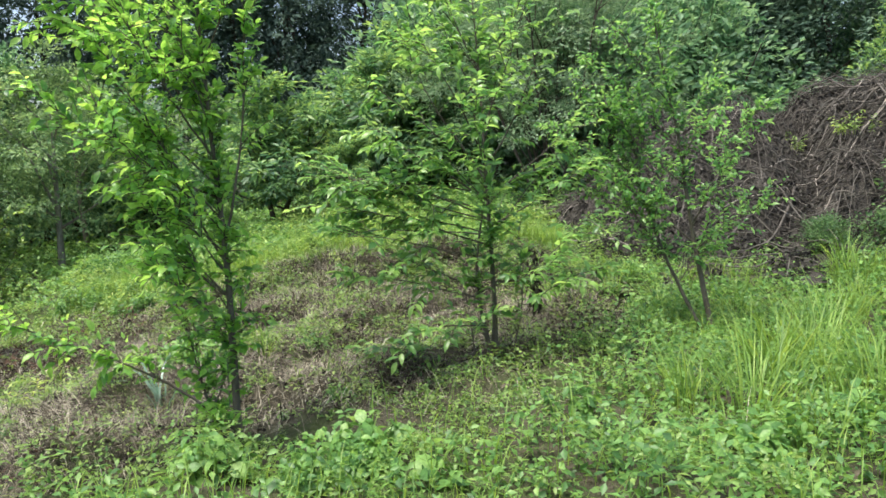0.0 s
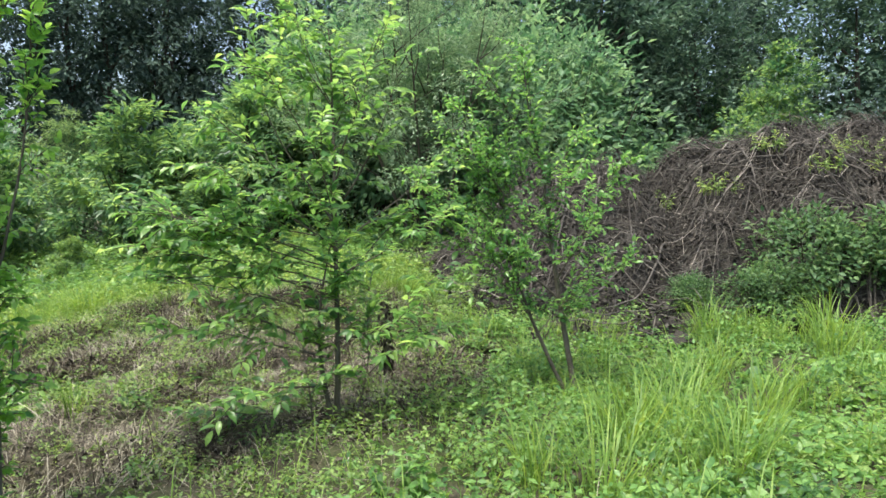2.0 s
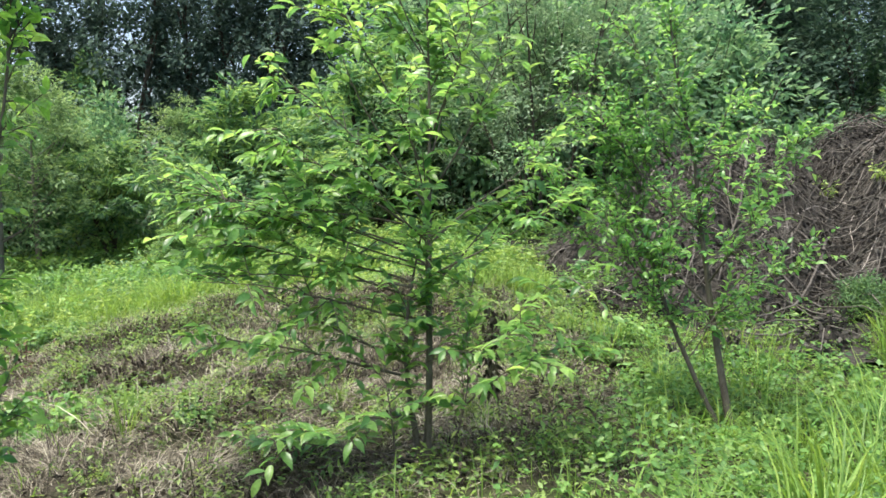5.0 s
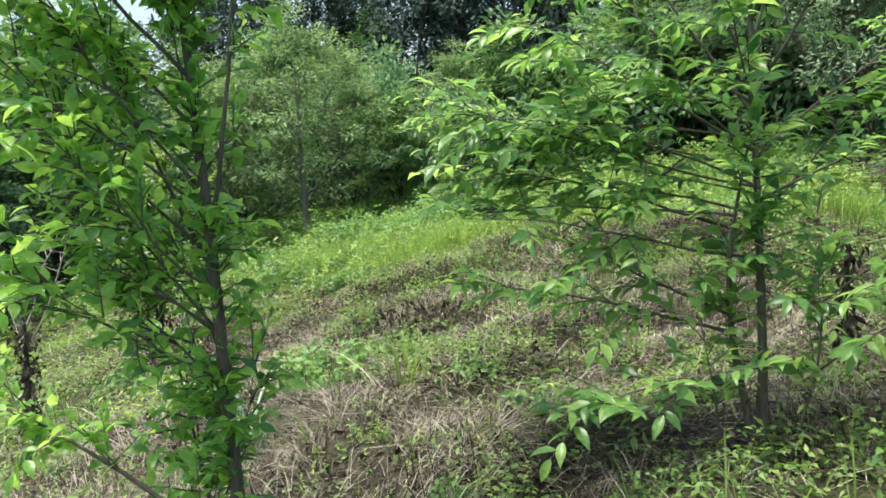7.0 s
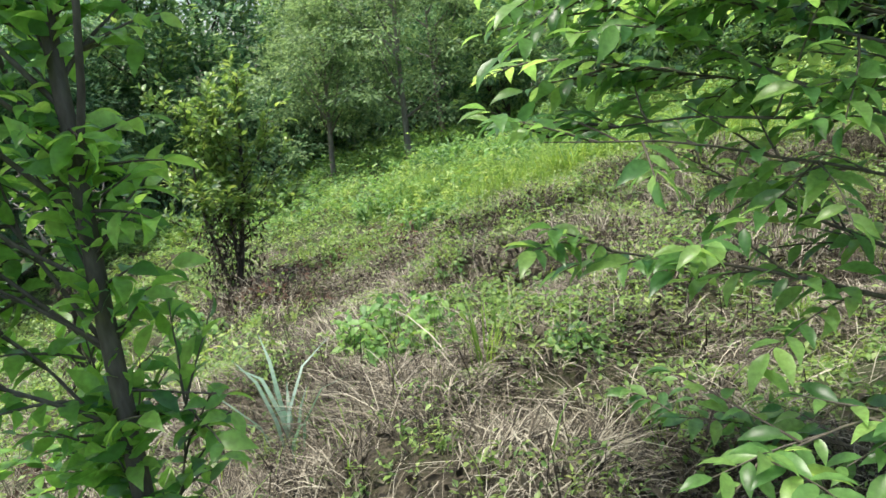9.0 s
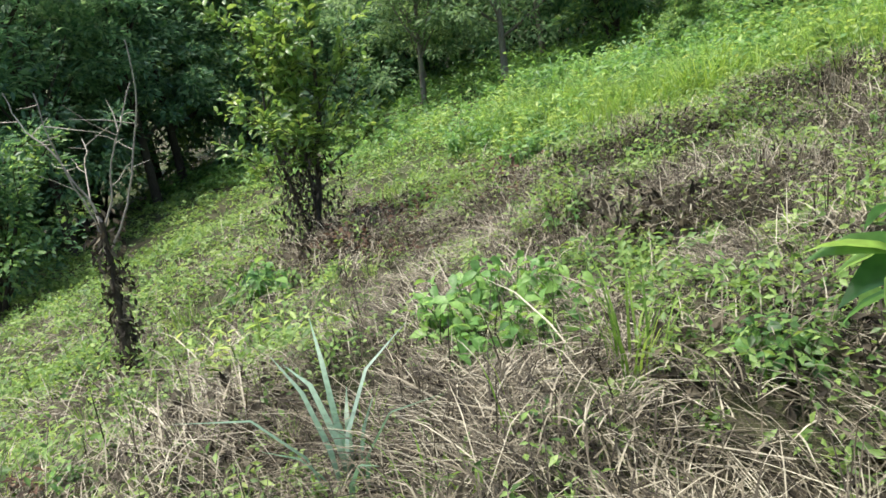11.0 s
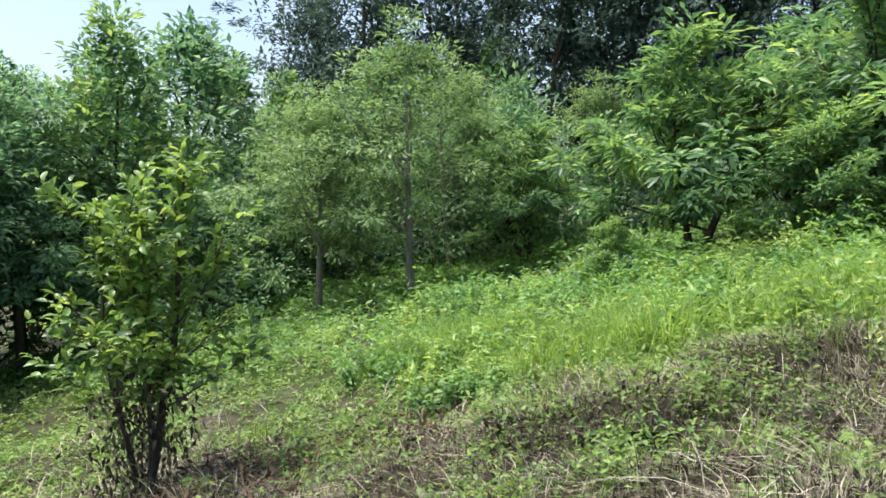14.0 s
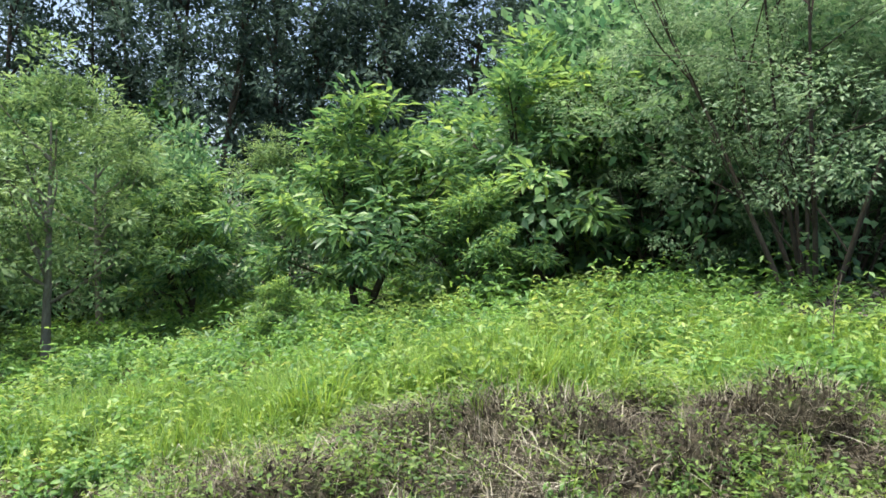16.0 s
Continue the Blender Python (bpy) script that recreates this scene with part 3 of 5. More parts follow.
def far_tree(name, label, seed, height, radius, low, clumps, per, leaf, mat, bark=DARK_BARK, trunk=0.16, forks=5, spike=0.3, girth=0.42, stems=1, droop=0.2, category="tree", flat=0.0, gap=0.0):
    """A tree seen from some way off: trunk, limbs and a crown of leafy clumps with gaps."""
    rng = fields(seed)
    root = new(name)
    tubes, feet = [], []
    for s in range(stems):
        h = rng.uniform(0, 360)
        p = bough((0.06 * s * math.cos(radians(h)), 0.06 * s * math.sin(radians(h)), -0.1), h, 88 if stems == 1 else 66, height * 0.85, rng, 8, 0.05, radians(8))
        tubes.append(tube(p, trunk * (1 - 0.85 * np.linspace(0, 1, len(p))), 7))
        for i in range(forks):
            t = low / height + (0.85 - low / height) * (i + rng.random()) / forks
            q, _ = along_path(p, [t])
            b = bough(q[0], rng.uniform(0, 360), rng.uniform(15, 60), radius * rng.uniform(0.6, 1.05) * (1.15 - 0.5 * t), rng, 6, 0.1, radians(15))
            tubes.append(tube(b, trunk * 0.4 * (1 - 0.8 * np.linspace(0, 1, len(b))), 5))
            feet.append(b[-1]), feet.append(b[3])
    part("trunk", tubes_mesh("trunk", tubes, bark), root)
    t = rng.random(clumps) ** 0.8
    ang = rng.uniform(0, 2 * np.pi, clumps)
    prof = np.sin(np.pi * (0.12 + 0.88 * t) ** 0.75) ** 0.7
    rr = radius * prof * np.sqrt(rng.uniform(0.25, 1.0, clumps)) * rng.uniform(1 - spike, 1 + spike, clumps)
    zz = low + (height - low) * t + rng.normal(0, 0.06 * height, clumps)
    c = np.stack([rr * np.cos(ang), rr * np.sin(ang), zz], 1)
    if feet:
        c[:len(feet)] = np.array(feet)[:clumps]
    c[:, 2] = np.maximum(c[:, 2], low * 0.75)
    cr = girth * rng.uniform(0.6, 1.35, clumps)
    which = np.repeat(np.arange(clumps), per)
    d = rng.normal(0, 1, (len(which), 3))
    d /= np.linalg.norm(d, axis=1, keepdims=True)
    d[:, 2] = d[:, 2] * (0.7 - 0.4 * flat) + 0.12
    pos = c[which] + d * (cr[which] * rng.random(len(which)) ** 0.45)[:, None]
    out = pos - np.array([0, 0, low + 0.4 * (height - low)])
    out /= np.linalg.norm(out, axis=1, keepdims=True).clip(0.01)
    al = (d + out * 0.5 + rng.normal(0, 0.5, d.shape)) * np.array([1, 1, 1 - flat]) - np.array([0, 0, droop])
    upv = np.array([0, 0, 1.0 + flat]) + out * 0.5 + rng.normal(0, 0.4, d.shape)
    sz = leaf[0] * rng.uniform(0.6, 1.25, len(which))
    part("crown", leaves_mesh("crown", pos, al, upv, sz, sz * leaf[1], mat), root)
    return tagged(root, label, category)


def put(ob, x, y, turn=0.0, size=1.0, tall=1.0, sink=0.0, copy=True, lean=0.0):
    m = pose(x, y, float(land(x, y)) - sink, lean, 0, turn) @ Matrix.Diagonal((size, size, size * tall, 1))
    if not copy:
        ob.matrix_basis = m
        return ob
    return copy_thing(ob, m)


# orchard below the crest
orch = far_tree("orchard_tree", "orchard tree with fine grey-green leaves and a short pale trunk", 21, 5.3, 2.3, 1.4, 150, 64, (0.14, 0.42), LEAF_ORCH, GREY_BARK, 0.1, 12, 0.5, 0.36, flat=0.3)
tagged(orch, group="orchard trees")
put(orch, -10.15, 19.7, 20, 1.0, copy=False)
for x, y, a, s in [(-12.3, 19.3, 140, 0.85), (-11.1, 23.2, 250, 0.95), (-11.4, 27.6, 60, 0.9), (-14.6, 22.4, 310, 0.95), (-8.4, 27.0, 180, 0.8)]:
    put(orch, x, y, a, s)
chest = far_tree("chestnut_tree", "low spreading chestnut tree with long bright leaves", 22, 4.0, 2.2, 0.5, 88, 78, (0.25, 0.36), LEAF_CHEST, DARK_BARK, 0.09, 10, 0.5, 0.42, 2, 0.3, flat=0.3)
tagged(chest, group="chestnut trees at the crest")
put(chest, -4.4, 19.6, 0, 0.9, copy=False)
for x, y, a, s in [(-2.35, 18.7, 100, 0.55), (-1.2, 21.2, 200, 1.2), (-8.3, 21.6, 60, 0.8), (-2.9, 22.8, 170, 1.0), (-5.2, 17.6, 30, 0.25)]:
    put(chest, x, y, a, s)
willow = far_tree("willow_tree", "tall many-stemmed tree with small grey-green leaves", 23, 6.9, 3.0, 0.9, 230, 125, (0.09, 0.42), LEAF_WILLOW, DARK_BARK, 0.045, 6, 0.4, 0.42, 7, 0.2, flat=0.3)
put(willow, 2.6, 18.2, 0, 1.0, copy=False)
put(willow, 4.0, 20.4, 130, 0.8)
put(willow, 0.9, 20.2, 250, 0.72)

# wood round the field
wood = [far_tree("forest_tree", "tall leafy forest tree", 31, 9.0, 3.1, 0.7, 170, 36, (0.33, 0.5), LEAF_WOOD, DARK_BARK, 0.2, 8, 0.4, 0.75, flat=0.2),
        far_tree("forest_tree", "tall leafy forest tree", 32, 9.5, 3.1, 0.4, 190, 42, (0.32, 0.5), LEAF_CHEST, DARK_BARK, 0.18, 8, 0.5, 0.65, flat=0.2),
        far_tree("forest_tree", "tall dark forest tree with a bare lower trunk", 33, 15.0, 3.0, 3.0, 150, 38, (0.35, 0.5), LEAF_DEEP_HAZED, DARK_BARK, 0.28, 9, 0.5, 0.8, flat=0.2),
        far_tree("forest_tree", "tall dark forest tree with a bare lower trunk", 34, 16.0, 2.7, 3.6, 145, 38, (0.35, 0.5), LEAF_DEEP_HAZED, DARK_BARK, 0.25, 9, 0.5, 0.8, flat=0.2)]
hill = far_tree("hill_tree", "broad round-crowned dark green tree on the hill", 38, 10.5, 3.3, 1.2, 150, 46, (0.3, 0.5), LEAF_HILL, DARK_BARK, 0.22, 8, 0.3, 0.85, flat=0.2)
tagged(hill, group="trees of the wood")
under = far_tree("bush", "dark bush at the edge of the wood", 35, 2.9, 1.9, 0.1, 110, 42, (0.145, 0.48), LEAF_WOOD, DARK_BARK, 0.05, 5, 0.35, 0.5, 3, category="bush")
for o in wood:
    tagged(o, group="trees of the wood")
tagged(under, group="bushes at the wood's edge")
edge = far_tree("forest_tree", "leafy tree at the wood edge with a bare dark trunk", 39, 8.2, 3.0, 1.9, 130, 80, (0.22, 0.46), LEAF_WOOD, DARK_BARK, 0.17, 9, 0.4, 0.62, flat=0.2)
tagged(edge, group="trees of the wood")
first = [True] * 7


def stand(k, x, y, a, s, tall=1.0):
    ob = (*wood, under, hill, edge)[k]
    r = put(ob, x, y, a, s, tall, copy=not first[k])
    first[k] = False
    return r


rng = fields(5)
# The row near x = -21 is added to keep light out of the hollow.
for x, y, k, s in [(-15.6, 9.4, 6, 0.8), (-16.2, 12.0, 6, 0.85), (-17.0, 14.6, 6, 0.85), (-18.6, 11.0, 6, 0.9), (-18.8, 13.6, 6, 0.9), (-18.2, 16.2, 6, 0.85), (-22.5, 14.5, 3, 0.6), (-23.5, 12, 2, 0.6), (-20.8, 9.6, 6, 0.9), (-21.2, 12.2, 6, 0.95), (-21.0, 15.2, 6, 0.95), (-20.4, 17.6, 6, 0.9), (-17.8, 18.6, 1, 0.72), (-18.6, 21.6, 0, 0.8), (-17.5, 24.6, 1, 0.78), (-15.8, 27.6, 0, 0.8), (-13.0, 30, 1, 0.8),
                   (-16.5, 6.6, 1, 0.66), (-20.5, 13, 0, 0.85), (-21.5, 17.5, 1, 0.85), (-22, 21.5, 0, 0.9), (-21, 26, 1, 0.95), (-26, 19.5, 2, 0.66), (-25, 23.5, 0, 0.9), (-23, 8.5, 0, 0.9)]:
    stand(k, x, y, rng.uniform(0, 360), s * 1.04, 1.04)
rng = fields(6)
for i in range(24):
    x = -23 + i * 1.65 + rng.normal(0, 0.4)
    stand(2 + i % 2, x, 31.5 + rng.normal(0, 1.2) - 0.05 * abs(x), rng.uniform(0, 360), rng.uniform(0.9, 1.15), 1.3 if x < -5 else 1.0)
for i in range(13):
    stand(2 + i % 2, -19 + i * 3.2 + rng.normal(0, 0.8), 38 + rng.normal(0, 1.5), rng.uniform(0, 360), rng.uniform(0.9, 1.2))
for x, y, k, s in [(9.6, 27.5, 5, 0.95), (13.2, 26, 5, 0.8), (12, 31, 5, 1.15), (17, 29, 2, 0.9), (17, 25, 5, 0.9), (21, 26, 3, 0.9), (6.6, 29, 5, 1.1), (19, 33, 3, 1), (14, 34, 2, 1), (10, 34, 3, 1), (11.4, 18.4, 1, 0.62), (13, 37, 2, 1), (16.5, 36.5, 3, 1), (8, 37, 2, 1), (21, 37, 3, 1.05), (4.5, 36, 3, 1), (20, 24, 5, 1.0), (16, 21.5, 5, 0.8)]:
    stand(k, x, y, rng.uniform(0, 360), s)
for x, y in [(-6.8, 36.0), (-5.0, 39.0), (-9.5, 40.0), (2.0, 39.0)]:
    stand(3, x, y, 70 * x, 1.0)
for i in range(16):
    x = -14 + i * 1.9
    stand(4, x, 26.5 + rng.normal(0, 1.0) + 0.06 * x, rng.uniform(0, 360), rng.uniform(0.8, 1.3))
# Bushes added behind the willows to make the shaded cavity below them dark.
for x, y, s in [(-0.4, 22.6, 1.5), (1.3, 22.0, 1.35), (2.9, 21.4, 1.4), (4.4, 22.0, 1.5), (6.0, 22.6, 1.5), (7.6, 22.4, 1.4), (3.6, 23.6, 1.7), (1.0, 24.0, 1.7), (6.6, 24.4, 1.7)]:
    stand(4, x, y, 57 * x, s)
# Between y 9 and 17 set back, so the hollow under the trees stays dark.
for i in range(12):
    y = 5.5 + i * 2.0
    stand(4, (-20.6 if 9 < y < 17 else -15.2) - rng.uniform(0, 2.2), y, rng.uniform(0, 360), rng.uniform(0.7, 1.0))
verge = far_tree("bush", "fresh green rounded bush at the wood edge", 40, 3.1, 1.5, 0.2, 90, 70, (0.12, 0.5), LEAF_CHEST, DARK_BARK, 0.05, 6, 0.4, 0.36, 3, category="bush", flat=0.2)
put(verge, -12.5, 8.9, 0, 1.0, copy=False)
# Unseen trees, added behind the camera only to close the surroundings.
for i in range(5):
    a = radians(-150 + i * 30)
    stand(i % 2, 24 * math.cos(a), 2 + 20 * math.sin(a), rng.uniform(0, 360), rng.uniform(0.8, 1.1))


# ---- heap of cut branches ----
def heap_height(x, y):
    a = np.exp(-(((x - 10.2) / 5.2) ** 2 + ((y - 14.0) / 3.2) ** 2) ** 2)
    b = np.exp(-(((x - 5.2) / 2.3) ** 2 + ((y - 14.2) / 2.4) ** 2) ** 1.6)
    return np.maximum((2.5 + 0.09 * (x - 8)) * a, 2.0 * b) + 0.8 * (patchy(x, y, 0.8, 9) - 0.5) + 0.25 * (patchy(x, y, 0.3, 10) - 0.5) - 0.15


def brush_pile():
    rng = fields(41)
    root = new("brush_pile")
    # Closed sheet under the branches, coloured as the dark in their gaps.
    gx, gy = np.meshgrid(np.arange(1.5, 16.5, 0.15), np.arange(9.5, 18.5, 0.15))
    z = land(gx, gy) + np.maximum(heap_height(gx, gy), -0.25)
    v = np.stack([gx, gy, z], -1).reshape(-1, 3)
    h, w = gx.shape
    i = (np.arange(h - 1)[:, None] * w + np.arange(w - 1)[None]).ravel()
    part("core", mesh_of("core", v, [np.stack([i, i + 1, i + w + 1, i + w], 1)], HEAP), root, "dark sheet filling the shaded gaps between branches")

    def lay(n, lengths, radii, up, bends=6, sides=5):
        made = []
        while len(made) < n:
            x, y = rng.uniform(2.2, 14.5), rng.uniform(10.0, 16.5)
            hh = float(heap_height(x, y))
            if hh < 0.15:
                continue
            L = rng.uniform(*lengths)
            head = rng.normal(200, 35) if rng.random() < 0.65 else rng.uniform(0, 360)
            p = bough((x, y, 0), head, 0, L, rng, bends, 0.09)
            lift = rng.uniform(*up)
            p[:, 2] = land(p[:, 0], p[:, 1]) + np.maximum(heap_height(p[:, 0], p[:, 1]), 0) + lift * np.linspace(0.2, 1, len(p)) + 0.02
            r = rng.uniform(*radii) * (1 - 0.75 * np.linspace(0, 1, len(p)))
            made.append(tube(p, r, sides))
        return made
    for t in lay(44, (1.4, 3.0), (0.014, 0.032), (0.05, 0.5), 9, 6):
        part("branch", tubes_mesh("branch", [t], STICK), root, "long bare brown branch")
    for t in lay(200, (0.7, 2.6), (0.008, 0.026), (0.0, 0.4)):
        part("branch", tubes_mesh("branch", [t], STICK), root)
    for t in lay(110, (0.5, 1.7), (0.006, 0.016), (0.02, 0.35)):
        part("branch", tubes_mesh("branch", [t], PALE_WOOD), root, "bleached bare branch")
    tw = part("twig_spray", tubes_mesh("twig_spray", lay(5200, (0.3, 1.2), (0.005, 0.012), (-0.05, 0.5), 3, 3), STICK), root)
    tagged(tw, kind="stuff")
    n = 26000
    x, y = rng.uniform(2, 14, n), rng.uniform(9.8, 16.8, n)
    keep = heap_height(x, y) > 0.05
    x, y = x[keep], y[keep]
    at = np.stack([x, y, land(x, y) + heap_height(x, y) + rng.uniform(0, 0.12, len(x))], 1)
    dl = part("leaf_litter", leaves_mesh("leaf_litter", at, rng.normal(0, 1, at.shape), rng.normal(0, 0.6, at.shape) + (0, 0, 1), 0.12, 0.05, PILE_LEAF), root)
    tagged(dl, kind="stuff")
    return tagged(root, "large brown heap of cut branches and dead brushwood", "brush pile")


brush_pile()


# ---- dead sapling ----
def dead_sapling(x, y):
    rng = fields(51)
    root = new("dead_sapling")
    root.location = (x, y, float(land(x, y)) - 0.05)
    a = bough((0, 0, 0), 60, 84, 1.15, rng, 8, 0.05)
    part("trunk", tubes_mesh("trunk", [tube(a, np.linspace(0.034, 0.018, len(a)), 7)], DARK_BARK), root, "dark stem wrapped in dead vine")
    tips = []
    for t, head, rise, L, r in [(0.8, 36, 55, 1.45, 0.009), (1.0, 218, 78, 1.0, 0.008), (0.95, 50, 76, 1.0, 0.007), (0.9, 200, 62, 1.0, 0.006), (0.7, 170, 70, 1.2, 0.006)]:
        q, _ = along_path(a, [t])
        p = bough(q[0], head, rise, L, rng, 15, 0.13 if L > 1.3 else 0.22)
        part("branch", tubes_mesh("branch", [tube(p, np.linspace(r, 0.004, len(p)), 6)], PALE_WOOD), root, "bleached bare branch")
        tips.append(p)
    small = []
    for p in tips:
        for t in rng.uniform(0.3, 0.95, 5):
            q, d = along_path(p, [t])
            s = bough(q[0], rng.uniform(0, 360), rng.uniform(-10, 40), rng.uniform(0.1, 0.4), rng, 4, 0.15)
            small.append(tube(s, np.linspace(0.004, 0.0015, len(s)), 4))
    tagged(part("twig_spray", tubes_mesh("twig_spray", small, PALE_WOOD), root), kind="stuff")
    n = 420
    q, _ = along_path(a, rng.random(n))
    q = q + rng.normal(0, 0.055, q.shape)
    part("withered_vine", leaves_mesh("withered_vine", q, rng.normal(0, 0.5, q.shape) - (0, 0, 0.8), rng.normal(0, 1, q.shape), 0.07, 0.03, DEAD_LEAF), root, "withered brown vine leaves")
    return tagged(root, "dead sapling with bleached bare twigs and withered vine", "tree")


dead_sapling(-5.55, 7.3)


# ---- ground cover ----
def scatter(n, box, rng, weight):
    x, y = rng.uniform(box[0], box[1], n), rng.uniform(box[2], box[3], n)
    k = rng.random(n) < weight(x, y)
    return x[k], y[k]


def nearness(x, y):
    """Thinner cover further from the lane."""
    d = np.hypot(x + 0.8, y - 5.0)
    return np.clip((4.6 / np.maximum(d, 4.0)) ** 1.5, 0.16, 1.0)


def spread_out(x, y):
    d = np.hypot(x + 0.8, y - 5.0)
    return np.clip(5.0 / np.maximum(d, 4.0), 0.35, 1.0)


def lushness(x, y):
    right = np.clip((x - 0.6 - 0.25 * (y - 6)) / 1.0, 0, 1) * (y < 12.5)
    near = np.clip((4.6 - y) / 0.8, 0, 1) * np.clip((x + 5) / 3, 0.15, 1)
    crest = np.clip((y - 12.3 - 0.12 * (x + 3) ** 2 * (x < -3) + 0.4 * (patchy(x, y, 1.5, 8) - 0.5)) / 0.8, 0, 1)
    return np.maximum(np.maximum(right, near), crest)


def stuff(name, label, me):
    return tagged(new(name, me), label, "plants", kind="stuff")


rng = fields(61)
# straw
x, y = scatter(240000, (-10, 2.5, 4.4, 13.2), rng, lambda x, y: np.where((y < 6.4) & (x > -2.6), 0.55, 1.0) * np.clip(0.22 + deadness(x, y), 0, 1) * (1 - 0.8 * lushness(x, y)) * spread_out(x, y) * np.clip(2.0 * patchy(x, y, 0.28, 15) - 0.2, 0.35, 1))
f = np.stack([x, y, land(x, y) + rng.uniform(-0.01, 0.05, len(x))], 1)
comb = 9.0 * patchy(x, y, 0.8, 33) + rng.normal(0, 0.8, len(x))
v, q = blades(f, comb, rng.uniform(0.1, 0.42, len(x)), rng.uniform(0.8, 1.0, len(x)), rng.uniform(0.003, 0.007, len(x)) * (0.6 + 0.09 * np.hypot(x + 0.8, y - 5.0)), rng, 0.15, rng.uniform(0.0, 1.0, (len(x), 1)) ** 2.6, 3)
stuff("dry_straw", "matted dry brown straw lying on the soil", mesh_of("dry_straw", v, [q], STRAW))
# long bleached stalks lying over the bank
x, y = scatter(24000, (-7, 2.5, 6.3, 12.8), rng, lambda x, y: np.clip(1.5 * deadness(x, y), 0, 1) * np.clip(3 * patchy(x, y, 0.5, 19) - 1.0, 0.08, 1) * 0.5)
f = np.stack([x, y, land(x, y) + rng.uniform(0.0, 0.09, len(x))], 1)
comb = 9.0 * patchy(x, y, 0.8, 33) + rng.normal(0, 0.6, len(x))
v, q = blades(f, comb, rng.uniform(0.25, 0.7, len(x)), rng.uniform(0.75, 1.0, len(x)), rng.uniform(0.004, 0.01, len(x)), rng, 0.3, rng.uniform(0.0, 0.6, (len(x), 1)) ** 1.6, 4)
stuff("bleached_stalks", "long bleached grass stalks lying on the bank", mesh_of("bleached_stalks", v, [q], STRAW))
# matted old grass beside the lane, with dark hollows between
x, y = scatter(80000, (-2.7, 1.0, 6.0, 8.9), rng, lambda x, y: np.clip(1.6 * deadness(x, y), 0, 1) * np.clip(3.2 * patchy(x, y, 0.33, 43) - 0.75, 0.04, 1))
f = np.stack([x, y, land(x, y) + rng.uniform(0.0, 0.07, len(x)) * np.clip(2.5 * patchy(x, y, 0.33, 43) - 0.6, 0.1, 1.6)], 1)
comb = 11.0 * patchy(x, y, 0.45, 35) + rng.normal(0, 0.9, len(x))
v, q = blades(f, comb, rng.uniform(0.06, 0.26, len(x)), rng.uniform(0.7, 1.05, len(x)), rng.uniform(0.003, 0.008, len(x)), rng, 0.9, rng.uniform(-0.1, 0.5, (len(x), 1)), 4)
stuff("matted_grass", "matted grey-brown old grass in tangled lumps", mesh_of("matted_grass", v, [q], STRAW))
# dead stalks
x, y = scatter(9000, (-8, 2.5, 5, 13), rng, lambda x, y: np.clip(2 * deadness(x, y), 0, 1) * np.clip(3 * patchy(x, y, 0.7, 17) - 1.2, 0, 1))
f = np.stack([x, y, land(x, y) - 0.02], 1)
v, q = blades(f, rng.uniform(0, 6.283, len(x)), rng.uniform(0.12, 0.42, len(x)), rng.uniform(0.1, 0.7, len(x)), rng.uniform(0.004, 0.008, len(x)), rng, 0.3)
stuff("dead_stalks", "upright withered brown weed stalks", mesh_of("dead_stalks", v, [q], DEAD_LEAF))
# withered leaves
x, y = scatter(130000, (-9, 3.5, 3.2, 13.6), rng, lambda x, y: np.clip(0.08 + deadness(x, y), 0, 1) ** 1.5 * spread_out(x, y))
at = np.stack([x, y, land(x, y) + rng.uniform(0, 0.06, len(x))], 1)
stuff("withered_leaf_litter", "crumpled withered brown leaf litter", leaves_mesh("withered_leaf_litter", at, rng.normal(0, 1, at.shape) * (1, 1, 0.5), rng.normal(0, 0.7, at.shape) + (0, 0, 1), rng.uniform(0.03, 0.09, len(x)), rng.uniform(0.015, 0.035, len(x)), DEAD_LEAF))


def weed_plants(x, y, rng, tall, leaf, width, pairs, mat, name, label, spread=0.5, shape=DIAMOND):
    """Small upright weeds with pairs of leaves up each stem."""
    n = len(x)
    t = tall * rng.uniform(0.5, 1.3, n) * (0.35 + 2.2 * patchy(x, y, 0.55, 21) ** 2)
    t = np.where(off_lane(np.stack([x, y], 1), 0.45), t, np.minimum(0.5 * t, 0.2))
    lean = rng.normal(0, 0.18, (n, 2))
    z = land(x, y)
    ats, als, ups, szs = [], [], [], []
    for k in range(pairs):
        h = (k + 0.6) / pairs
        turn = rng.uniform(0, 6.283, n) if k == 0 else turn + 1.57 + rng.normal(0, 0.3, n)
        for s in (0, 3.1416):
            a = turn + s + rng.normal(0, 0.25, n)
            ats.append(np.stack([x + lean[:, 0] * t * h, y + lean[:, 1] * t * h, z + t * h], 1))
            als.append(np.stack([np.cos(a), np.sin(a), rng.normal(-0.1, 0.5, n)], 1))
            ups.append(np.stack([rng.normal(0, 0.55, n), rng.normal(0, 0.55, n), np.ones(n)], 1))
            szs.append(leaf * (0.75 + 0.065 * np.hypot(x + 0.8, y - 5.0)) * rng.uniform(0.6, 1.3, n) * (1.15 - 0.5 * abs(h - 0.55)))
    at, al, up, sz = np.concatenate(ats), np.concatenate(als), np.concatenate(ups), np.concatenate(szs)
    keep = rng.random(len(at)) > 0.12
    return stuff(name, label, leaves_mesh(name, at[keep], al[keep], up[keep], sz[keep], sz[keep] * width, mat, shape))


